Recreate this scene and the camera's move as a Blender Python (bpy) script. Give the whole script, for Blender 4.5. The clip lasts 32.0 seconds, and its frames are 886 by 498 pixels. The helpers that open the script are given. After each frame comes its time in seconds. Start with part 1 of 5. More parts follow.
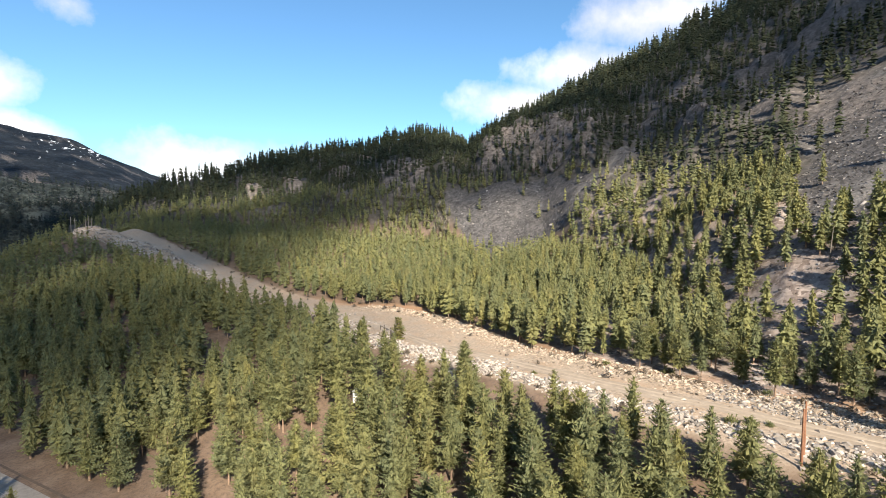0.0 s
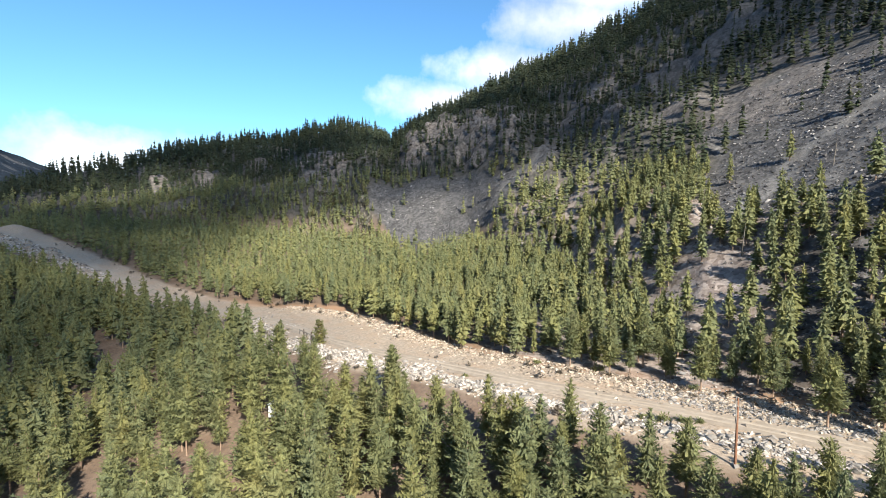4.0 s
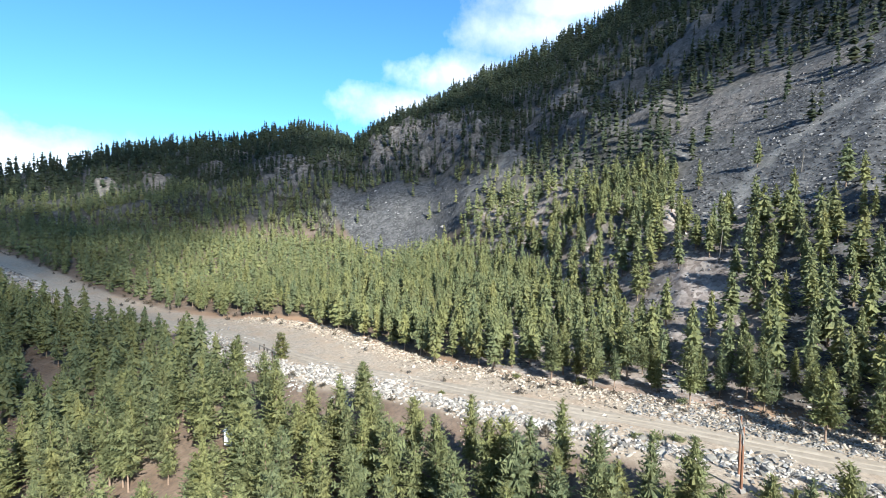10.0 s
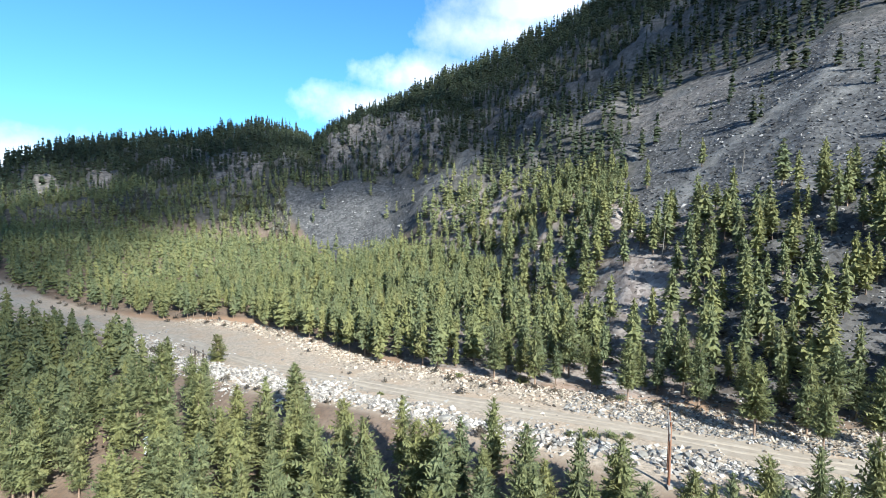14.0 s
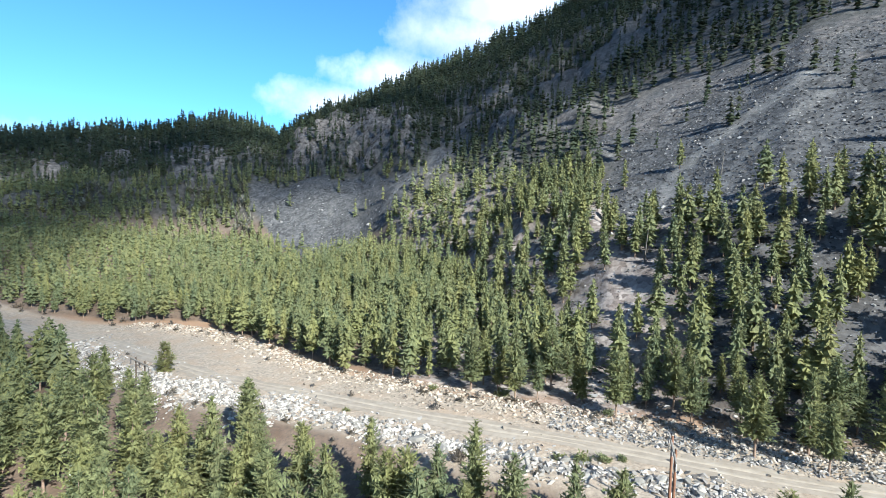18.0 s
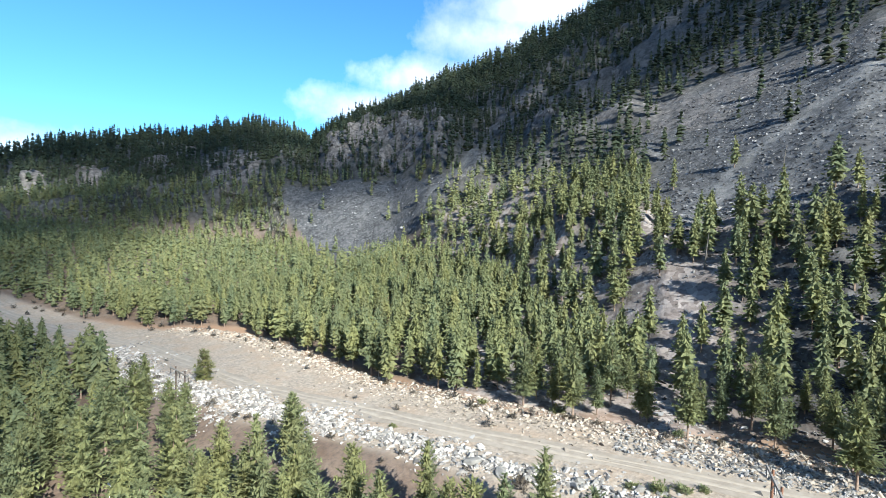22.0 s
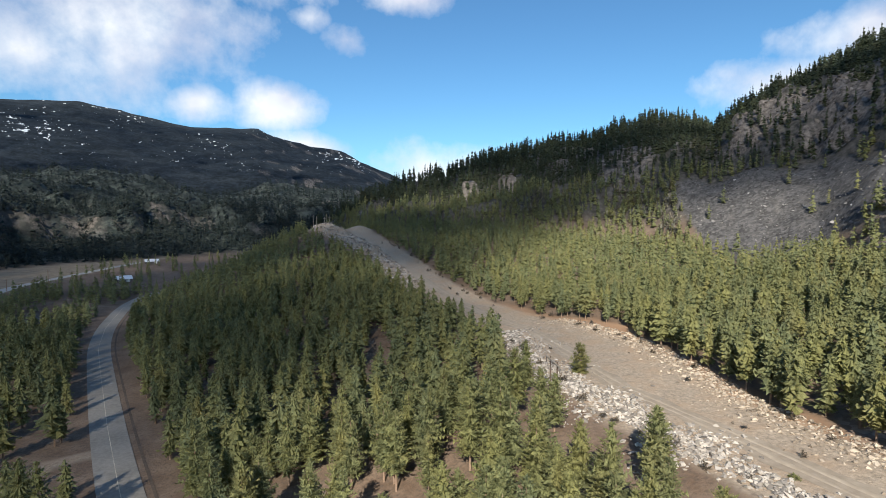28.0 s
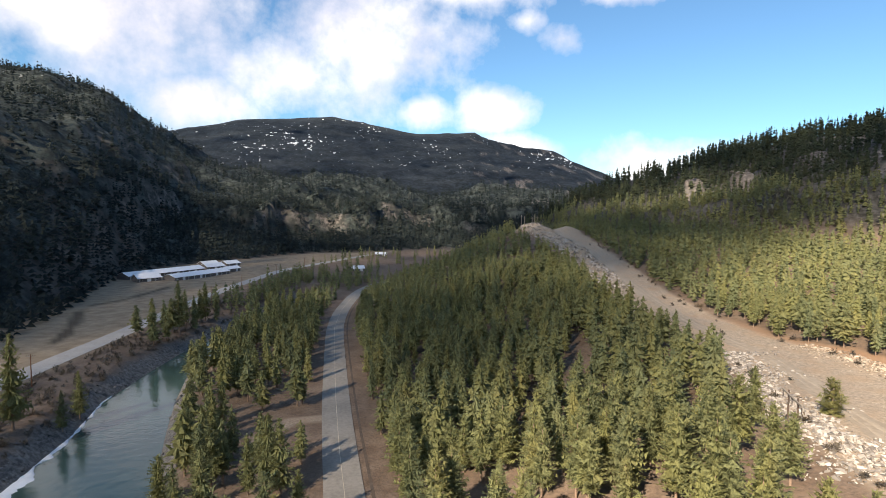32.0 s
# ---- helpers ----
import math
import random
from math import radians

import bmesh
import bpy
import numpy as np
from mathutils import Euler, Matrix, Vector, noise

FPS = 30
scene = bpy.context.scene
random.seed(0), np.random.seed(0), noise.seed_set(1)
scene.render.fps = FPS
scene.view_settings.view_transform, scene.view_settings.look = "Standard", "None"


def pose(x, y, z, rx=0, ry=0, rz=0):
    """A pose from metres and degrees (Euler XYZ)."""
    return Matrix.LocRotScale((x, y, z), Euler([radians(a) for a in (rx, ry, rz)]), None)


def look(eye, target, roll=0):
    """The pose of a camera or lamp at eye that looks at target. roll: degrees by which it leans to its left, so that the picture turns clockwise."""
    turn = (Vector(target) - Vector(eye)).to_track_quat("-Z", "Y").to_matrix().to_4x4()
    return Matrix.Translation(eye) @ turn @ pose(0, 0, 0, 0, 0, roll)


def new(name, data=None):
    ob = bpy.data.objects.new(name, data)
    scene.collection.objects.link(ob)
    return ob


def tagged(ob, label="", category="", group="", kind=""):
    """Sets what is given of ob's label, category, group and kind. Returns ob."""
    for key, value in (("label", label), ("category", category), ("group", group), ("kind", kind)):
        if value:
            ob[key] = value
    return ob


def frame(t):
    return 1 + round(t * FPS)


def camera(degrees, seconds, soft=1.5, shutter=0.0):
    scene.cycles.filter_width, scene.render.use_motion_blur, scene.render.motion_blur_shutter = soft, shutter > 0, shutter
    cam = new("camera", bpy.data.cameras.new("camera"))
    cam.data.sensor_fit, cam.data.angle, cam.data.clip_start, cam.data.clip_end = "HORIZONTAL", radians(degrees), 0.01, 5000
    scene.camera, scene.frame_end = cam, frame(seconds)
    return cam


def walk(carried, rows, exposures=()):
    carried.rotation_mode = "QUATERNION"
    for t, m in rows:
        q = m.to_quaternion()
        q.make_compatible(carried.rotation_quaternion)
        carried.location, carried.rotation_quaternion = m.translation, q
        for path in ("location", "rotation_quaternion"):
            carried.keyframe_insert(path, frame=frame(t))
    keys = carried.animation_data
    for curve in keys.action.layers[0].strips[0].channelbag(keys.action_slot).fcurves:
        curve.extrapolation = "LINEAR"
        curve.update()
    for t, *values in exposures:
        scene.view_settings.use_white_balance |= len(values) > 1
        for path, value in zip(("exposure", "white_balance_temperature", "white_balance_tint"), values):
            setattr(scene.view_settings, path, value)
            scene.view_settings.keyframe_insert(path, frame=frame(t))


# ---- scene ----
cam = camera(80.77, 32.0, soft=0.5)
PATH = [
    (0.0, (-33.22, -20.67, 50.23), (41.62, 45.31, 43.46), 0.00),
    (1.0, (-32.81, -20.41, 50.32), (45.86, 40.92, 43.32), 0.08),
    (2.0, (-31.83, -19.33, 50.23), (48.81, 39.36, 43.03), 0.09),
    (3.0, (-30.27, -17.74, 50.09), (51.98, 38.65, 42.65), 0.22),
    (3.5, (-29.40, -16.79, 50.04), (53.65, 38.41, 42.55), 0.24),
    (5.5, (-25.67, -13.09, 50.13), (58.91, 39.75, 42.75), 0.44),
    (6.0, (-25.07, -12.31, 50.20), (59.51, 40.54, 42.98), 0.31),
    (7.0, (-24.18, -11.24, 50.40), (60.54, 41.43, 43.41), 0.22),
    (8.0, (-23.55, -10.57, 50.03), (61.65, 41.37, 43.36), 0.25),
    (9.0, (-23.30, -10.25, 49.83), (62.94, 39.95, 43.34), 0.36),
    (10.0, (-23.60, -9.89, 49.82), (63.90, 38.11, 43.49), 0.48),
    (11.0, (-23.45, -10.28, 49.92), (65.40, 35.17, 43.55), 0.38),
    (12.0, (-22.43, -11.21, 49.74), (67.40, 32.28, 43.41), 0.36),
    (13.0, (-20.84, -12.35, 49.52), (69.43, 30.22, 43.15), 0.42),
    (14.0, (-19.23, -12.99, 49.01), (71.29, 29.05, 42.86), 0.63),
    (15.0, (-17.61, -13.07, 48.86), (73.46, 27.81, 42.79), 0.78),
    (15.5, (-16.55, -12.79, 48.87), (75.20, 26.53, 42.76), 0.89),
    (17.5, (-12.82, -9.59, 48.78), (79.99, 27.10, 42.57), 1.32),
    (18.0, (-11.94, -8.60, 48.74), (80.95, 27.93, 42.63), 1.45),
    (19.0, (-10.28, -6.53, 48.76), (82.58, 30.08, 42.81), 1.50),
    (20.0, (-9.19, -4.85, 48.87), (83.38, 32.50, 42.97), 1.48),
    (21.0, (-8.71, -3.93, 48.86), (83.44, 34.48, 43.11), 1.33),
    (22.0, (-8.31, -3.08, 48.81), (82.50, 38.39, 43.06), 1.19),
    (22.5, (-7.55, -2.80, 48.76), (72.90, 56.27, 42.46), 0.67),
    (23.0, (-6.67, -2.88, 48.65), (56.60, 74.26, 41.95), 0.19),
    (23.5, (-6.18, -2.94, 48.60), (41.20, 84.86, 41.73), -0.29),
    (24.0, (-5.82, -2.81, 48.68), (35.22, 88.11, 41.74), -0.36),
    (24.5, (-5.57, -2.71, 48.76), (33.35, 89.15, 41.93), -0.41),
    (26.5, (-4.07, -2.69, 48.72), (34.73, 89.23, 41.94), -0.52),
    (27.0, (-3.30, -2.59, 48.61), (36.01, 89.10, 41.73), -0.48),
    (28.0, (-1.92, -2.01, 48.33), (38.14, 89.36, 41.53), -0.34),
    (28.5, (-1.44, -1.67, 48.35), (33.79, 91.67, 41.55), -0.25),
    (29.0, (-1.17, -1.13, 48.37), (19.04, 96.56, 41.40), -0.01),
    (29.5, (-0.75, -0.47, 48.39), (-0.67, 99.28, 41.23), -0.04),
    (30.0, (-0.12, 0.02, 48.22), (-14.76, 98.67, 40.93), -0.06),
    (30.5, (0.37, 0.22, 48.09), (-19.50, 97.95, 40.76), -0.05),
    (31.0, (0.55, 0.15, 48.10), (-15.49, 98.59, 40.98), 0.02),
    (31.5, (0.44, 0.03, 48.25), (-4.90, 99.65, 41.32), 0.23),
    (32.0, (0.00, 0.00, 48.42), (1.74, 99.76, 41.65), 0.31),
]
walk(cam, [(t, look(e, g, r)) for t, e, g, r in PATH], exposures=[(0.0, 1.3, 6850, 12), (3.0, 1.3, 6500, 10), (6.0, 1.4, 5850, 6), (22.0, 1.4, 5450, 3), (23.0, 1.0, 5500, 4), (24.0, 0.8, 5600, 4), (28.0, 0.78, 6300, 9), (29.0, 0.85, 6600, 11), (30.0, 1.15, 6950, 13), (32.0, 1.25, 7200, 14)])


# ---- world and sun ----
SUN_AZ, SUN_EL = 214.0, 33.0        # degrees clockwise from +y, and above the horizon
sun = new("sun", bpy.data.lights.new("sun", "SUN"))
sun.data.energy, sun.data.angle, sun.data.color = 5.0, radians(0.5), (1.0, 0.9, 0.74)
sd = Vector((math.sin(radians(SUN_AZ)) * math.cos(radians(SUN_EL)), math.cos(radians(SUN_AZ)) * math.cos(radians(SUN_EL)), math.sin(radians(SUN_EL))))
sun.matrix_world = look(sd * 300, (0, 0, 0))
world = bpy.data.worlds.new("sky")
scene.world = world
world.use_nodes = True


class Nodes:
    """Short hand for building node trees."""

    def __init__(self, tree):
        self.tree, self.n, self.l = tree, tree.nodes, tree.links

    def add(self, kind, ins=None, **props):
        node = self.n.new(kind)
        for k, v in props.items():
            setattr(node, k, v)
        for k, v in (ins or {}).items():
            self.put(node.inputs[k], v)
        return node

    def put(self, socket, v):
        if isinstance(v, bpy.types.NodeSocket):
            self.l.new(v, socket)
        else:
            socket.default_value = v

    def mix(self, fac, a, b, blend="MIX"):
        m = self.n.new("ShaderNodeMix")
        m.data_type, m.blend_type = "RGBA", blend
        for i, v in ((0, fac), (6, a), (7, b)):
            if not isinstance(v, bpy.types.NodeSocket) and i > 0 and len(v) == 3:
                v = (*v, 1)
            self.put(m.inputs[i], v)
        return m.outputs[2]

    def math(self, op, a, b=0.0, clamp=False):
        m = self.n.new("ShaderNodeMath")
        m.operation, m.use_clamp = op, clamp
        self.put(m.inputs[0], a)
        self.put(m.inputs[1], b)
        return m.outputs[0]

    def noise(self, scale, detail=4.0, rough=0.55, vec=None):
        m = self.n.new("ShaderNodeTexNoise")
        m.inputs["Scale"].default_value, m.inputs["Detail"].default_value, m.inputs["Roughness"].default_value = scale, detail, rough
        if vec is not None:
            self.l.new(vec, m.inputs["Vector"])
        return m.outputs["Fac"]

    def ramp(self, fac, lo, hi):
        m = self.n.new("ShaderNodeMapRange")
        m.inputs["From Min"].default_value, m.inputs["From Max"].default_value = lo, hi
        self.put(m.inputs["Value"], fac)
        return m.outputs["Result"]


wn = Nodes(world.node_tree)
sky = wn.add("ShaderNodeTexSky", sky_type="NISHITA", sun_disc=False, sun_elevation=radians(SUN_EL), sun_rotation=radians(SUN_AZ), altitude=600.0)
background = world.node_tree.nodes["Background"]
way = wn.add("ShaderNodeTexCoord").outputs["Generated"]
sep = wn.add("ShaderNodeSeparateXYZ", {0: way})
# clouds: soft lumps at their bearings and heights (degrees), broken up by noise
bear = wn.math("MULTIPLY", wn.math("ARCTAN2", sep.outputs[0], sep.outputs[1]), 57.2958)
rise = wn.math("MULTIPLY", wn.math("ARCSINE", sep.outputs[2]), 57.2958)
LUMPS = ((-31, 18.5, 17, 9.5), (-44, 17, 11, 10), (-7, 18, 12, 7.5), (-15, 14, 9, 5), (-1, 10.9, 3.2, 2.2), (7, 11.2, 5.0, 2.8), (9.8, 19.6, 3.2, 2.0, 0.62), (13.6, 17.8, 3.8, 2.4, 0.62),
         (24, 3.8, 14, 4.2), (9, 6.5, 6, 2.5), (76, 21.5, 12, 3.4), (70, 18.6, 9, 3.2), (63, 14.8, 9, 3.0), (56, 11.4, 8, 2.8), (88, 25, 8, 4), (3, 23, 12, 3), (20, 22, 6, 2.2), (-24, 10.5, 7, 4), (-70, 25, 25, 10), (140, 35, 30, 14), (-140, 40, 40, 15))
lump = None
for lb, le, wb, we, peak in [(*place, 1.0)[:5] for place in LUMPS]:
    d = wn.math("SQRT", wn.math("ADD", wn.math("POWER", wn.math("ABSOLUTE", wn.math("DIVIDE", wn.math("SUBTRACT", bear, lb), wb)), 2.0), wn.math("POWER", wn.math("ABSOLUTE", wn.math("DIVIDE", wn.math("SUBTRACT", rise, le), we)), 2.0)))
    v = wn.math("SUBTRACT", peak, d)
    lump = v if lump is None else wn.math("MAXIMUM", lump, v)
puffs = wn.noise(9.0, 8.0, 0.6, way)
cloud = wn.math("MULTIPLY", wn.ramp(wn.math("ADD", wn.math("MAXIMUM", lump, -0.6), wn.math("MULTIPLY", wn.math("SUBTRACT", puffs, 0.5), 2.0)), 0.0, 0.85), 0.93)
shade = wn.ramp(wn.noise(5.0, 4.0, 0.55, way), 0.42, 0.62)
sky_blue = wn.mix(1.0, sky.outputs[0], (0.62, 1.0, 1.22), "MULTIPLY")
sky_col = wn.mix(cloud, sky_blue, wn.mix(shade, (6.4, 6.6, 7.6), (9.5, 9.5, 9.5)))
world.node_tree.links.new(sky_col, background.inputs[0])
background.inputs[1].default_value = 0.068

# ---- materials ----


def material(name, rough=0.9, metal=0.0):
    m = bpy.data.materials.new(name)
    m.use_nodes = True
    n = Nodes(m.node_tree)
    bsdf = m.node_tree.nodes["Principled BSDF"]
    bsdf.inputs["Roughness"].default_value, bsdf.inputs["Metallic"].default_value = rough, metal
    bsdf.inputs["Specular IOR Level"].default_value = 0.25
    return m, n, bsdf


def simple(name, a, b, scale, rough=0.85, metal=0.0, bump=0.0, per_object=0.0):
    """Two colours mixed by noise at two scales, with relief."""
    m, n, bsdf = material(name, rough, metal)
    co = n.add("ShaderNodeTexCoord").outputs["Object"]
    f = n.math("ADD", n.math("MULTIPLY", n.noise(scale, 5.0, 0.6, co), 0.6), n.math("MULTIPLY", n.noise(scale * 0.13, 2.0, 0.5, co), 0.4))
    col = n.mix(n.ramp(f, 0.35, 0.65), a, b)
    if per_object:
        rnd = n.add("ShaderNodeObjectInfo").outputs["Random"]
        col = n.mix(n.math("MULTIPLY", rnd, per_object), col, tuple(0.45 * v for v in a))
    n.l.new(col, bsdf.inputs["Base Color"])
    if bump:
        n.l.new(n.add("ShaderNodeBump", {"Height": n.noise(scale * 2.3, 6.0, 0.65, co), "Strength": 0.7, "Distance": bump}).outputs[0], bsdf.inputs["Normal"])
    return m


def foliage(name, dark, light, dry, grain=2.2):
    m, n, bsdf = material(name, 0.75)
    geo = n.add("ShaderNodeNewGeometry")
    rnd, pos = geo.outputs["Random Per Island"], geo.outputs["Position"]
    stand, fine = n.noise(0.09, 3.0, 0.6, pos), n.noise(grain, 4.0, 0.7, pos)
    col = n.mix(n.math("ADD", n.math("MULTIPLY", rnd, 0.4), n.math("MULTIPLY", n.ramp(fine, 0.34, 0.66), 0.6)), dark, light)
    col = n.mix(n.ramp(stand, 0.5, 0.75), col, n.mix(n.ramp(fine, 0.3, 0.7), tuple(0.6 * v for v in dry), dry))
    # noise dims spots of the colour, imitating shaded gaps between clumps
    col = n.mix(n.ramp(n.noise(grain * 2.4, 3.0, 0.7, pos), 0.36, 0.62), n.mix(1.0, col, (0.62, 0.64, 0.62), "MULTIPLY"), col)
    flat_ = n.add("ShaderNodeVectorMath", {0: pos, 1: (1.0, 1.0, 0.04)}, operation="MULTIPLY").outputs[0]
    each = n.ramp(n.noise(0.24, 1.0, 0.5, flat_), 0.32, 0.68)
    col = n.mix(1.0, col, n.mix(each, (0.78, 0.86, 0.95), (1.12, 1.09, 0.92)), "MULTIPLY")
    n.l.new(col, bsdf.inputs["Base Color"])
    n.l.new(n.add("ShaderNodeBump", {"Height": fine, "Strength": 0.6, "Distance": 0.9 / grain}).outputs[0], bsdf.inputs["Normal"])
    tr = n.add("ShaderNodeBsdfTranslucent", {"Color": col})
    mx = n.add("ShaderNodeMixShader", {0: 0.36, 1: bsdf.outputs[0], 2: tr.outputs[0]})
    n.l.new(mx.outputs[0], m.node_tree.nodes["Material Output"].inputs[0])
    return m


M_NEEDLE = foliage("pine needles", (0.145, 0.156, 0.082), (0.328, 0.332, 0.156), (0.36, 0.335, 0.158))
# darker copy of the near needles: cloud and crown shade put into the colour
M_NEEDLE_SHADED = foliage("mountain needles", (0.03, 0.04, 0.027), (0.09, 0.107, 0.062), (0.1, 0.097, 0.062), 1.3)
# blue tint of distance haze put into the needle colour
M_NEEDLE_HAZE = foliage("haze-tinted far needles", (0.014, 0.023, 0.025), (0.044, 0.06, 0.06), (0.05, 0.056, 0.05), 1.3)
M_BARK = simple("pine bark", (0.17, 0.115, 0.085), (0.34, 0.25, 0.19), 6.0, 0.95, bump=0.05)
M_ASPHALT = simple("old asphalt", (0.2, 0.187, 0.17), (0.29, 0.27, 0.245), 1.3, 0.9, bump=0.01)
M_HIGHWAY = simple("sun-bleached asphalt", (0.33, 0.31, 0.29), (0.42, 0.395, 0.37), 1.3, 0.9, bump=0.01)
M_POLE = simple("weathered brown pole wood", (0.16, 0.075, 0.045), (0.26, 0.14, 0.09), 5.0, 0.9, bump=0.01)
M_GREYPOLE = simple("grey pole wood", (0.2, 0.17, 0.14), (0.3, 0.27, 0.24), 5.0, 0.9, bump=0.01)
M_DARKPOLE = simple("dark brown pole wood", (0.06, 0.045, 0.038), (0.12, 0.09, 0.075), 5.0, 0.9, bump=0.01)
M_ROCK = simple("pale granite", (0.17, 0.155, 0.14), (0.38, 0.355, 0.32), 1.6, 0.9, bump=0.06, per_object=0.6)
M_YELLOW = simple("faded road paint", (0.3, 0.27, 0.22), (0.55, 0.5, 0.4), 0.6)
M_GRAVEL = simple("packed gravel", (0.25, 0.205, 0.16), (0.36, 0.305, 0.245), 0.7, 0.95, bump=0.03)

# ---- the lie of the land ----


def lattice(ix, iy, seed):
    h = np.sin(ix * 127.1 + iy * 311.7 + seed * 74.7) * 43758.5453
    return h - np.floor(h)


def vnoise(x, y, size, seed=0, octaves=1):
    """Smooth value noise between -1 and 1."""
    total, amp, norm = 0.0, 1.0, 0.0
    for o in range(octaves):
        u, v = x / size * 2 ** o + 17.3 * o, y / size * 2 ** o - 9.1 * o
        iu, iv = np.floor(u), np.floor(v)
        fu, fv = u - iu, v - iv
        fu, fv = fu * fu * (3 - 2 * fu), fv * fv * (3 - 2 * fv)
        a, b = lattice(iu, iv, seed + o), lattice(iu + 1, iv, seed + o)
        c, d = lattice(iu, iv + 1, seed + o), lattice(iu + 1, iv + 1, seed + o)
        total = total + amp * (2 * (a + (b - a) * fu + (c - a) * fv + (a - b - c + d) * fu * fv) - 1)
        norm += amp
        amp *= 0.5
    return total / norm


def table(*rows):
    return [np.array(col, float) for col in zip(*rows)]


def smooth(v):
    v = np.clip(v, 0, 1)
    return v * v * (3 - 2 * v)


# y, x of the paved road's middle
ROAD = table((-200, 60), (-100, 26), (-40, 12), (0, 4), (40, -5), (86, -15), (103, -19), (136, -26), (182, -35), (219, -42), (257, -46), (312, -47), (350, -42), (390, -25), (430, 5), (470, 40))
# y, x of the highway's middle
HIGHWAY = table((-200, -85), (-100, -98), (0, -112), (100, -119), (144, -121), (169, -123), (201, -124), (253, -128), (330, -132), (440, -128), (535, -98), (585, -82), (700, -40), (900, 40))
# y, x, half width of the river
RIVER = table((-300, -60, 14), (-80, -42, 14), (-20, -48, 14), (40, -56, 14), (75, -62, 14), (98, -68, 13), (122, -75, 10), (145, -83, 9), (170, -88, 6), (195, -89, 6), (240, -86, 5), (290, -79, 4.5), (335, -80, 3), (360, -84, -4), (420, -92, -5), (520, -110, -5), (800, -60, -5))
# y, x, z, half width of the cleared strip under the power line
STRIP = table((-200, 66, 20, 10), (-60, 60, 18.5, 12), (-30, 58, 18, 13), (0, 60, 17.7, 12), (30, 63, 17, 12), (55, 67, 16, 13), (80, 75, 15, 17), (105, 84, 14, 18), (125, 87, 14, 15), (145, 83, 14, 12), (170, 81, 14.5, 13), (200, 82, 16, 13), (240, 85, 20, 13), (300, 88, 27, 14), (345, 87, 32, 17), (380, 86, 35.5, 20), (410, 86, 36, 19), (440, 88, 33, 14), (500, 108, 30, 8), (560, 110, 20, 8), (640, 112, 0, 8))
# bearing, foot distance, foot height, crest distance, crest height, share of the climb done at 0.16
NEAR_HILLS = table((-180, 500, 0, 900, 60, 0.16), (-165, 600, 0, 900, 0, 0.16), (6, 640, 0, 720, 4, 0.16), (12, 560, 20, 660, 42, 0.16), (15, 440, 36, 640, 56, 0.16), (20, 400, 38, 640, 70, 0.18), (23.5, 392, 36, 660, 80, 0.2), (26, 385, 35, 680, 97, 0.2), (31, 370, 33, 700, 114, 0.2),
                   (34.4, 360, 32, 720, 125, 0.2), (39.7, 340, 31, 740, 138, 0.2), (42.4, 330, 30, 750, 149, 0.22), (45.4, 322, 29, 760, 165, 0.24), (47.7, 315, 29, 740, 154, 0.34), (51.2, 305, 29, 720, 138, 0.36))
NEAR_HILLS_2 = table((56, 295, 30, 720, 172, 0.3), (59.5, 280, 31, 720, 192, 0.24), (65, 220, 30, 740, 232, 0.18), (68.6, 190, 27, 760, 257, 0.14), (71.6, 170, 25, 740, 266, 0.12), (75, 145, 23, 720, 285, 0.11), (80, 118, 21, 680, 302, 0.11),
                     (90, 92, 20, 640, 337, 0.12), (105, 82, 20, 560, 337, 0.14), (125, 95, 20, 500, 328, 0.16), (150, 160, 20, 520, 250, 0.16), (165, 320, 10, 700, 120, 0.16), (180, 500, 0, 900, 60, 0.16))
NEAR_HILLS = [np.concatenate(p) for p in zip(NEAR_HILLS, NEAR_HILLS_2)]
# bearing, foot distance, crest distance, crest height
FAR_HILLS = table((-180, 700, 1500, 200), (-140, 500, 1300, 300), (-100, 330, 1200, 360), (-70, 280, 1250, 390), (-50, 275, 1300, 350), (-39, 290, 1350, 330), (-36, 330, 1350, 326), (-33, 396, 1350, 312), (-31, 460, 1350, 300), (-28.8, 500, 1350, 258), (-26.6, 530, 1300, 214), (-24, 550, 1250, 160),
                  (-21, 570, 1200, 130), (-16, 625, 1150, 108), (-12, 660, 1100, 106), (-8, 660, 1100, 100), (0, 720, 1150, 98), (5, 760, 1150, 104), (10, 780, 1150, 100), (15, 800, 1150, 80), (22, 850, 1150, 60), (40, 900, 1200, 60), (120, 900, 1500, 200), (180, 700, 1500, 200))
BACK_HILLS = table((-180, 1600, 2600, 400), (-40, 1300, 2500, 250), (-30, 1300, 2450, 305), (-26.5, 1300, 2400, 357), (-20.3, 1250, 2400, 425), (-16, 1250, 2400, 446), (-10.8, 1250, 2400, 461), (-7.2, 1250, 2400, 437), (-1.8, 1250, 2400, 401), (4.4, 1250, 2400, 397), (8, 1250, 2350, 334), (12.8, 1250, 2300, 295),
                   (16.9, 1250, 2250, 216), (20.1, 1250, 2200, 156), (22, 1500, 3000, 185), (23.8, 1500, 3300, 226), (26, 1500, 3300, 214), (32, 1500, 3200, 180), (60, 1500, 3000, 300), (180, 1600, 2600, 400))


def along(tab, y, k):
    return np.interp(y, tab[0], tab[k])


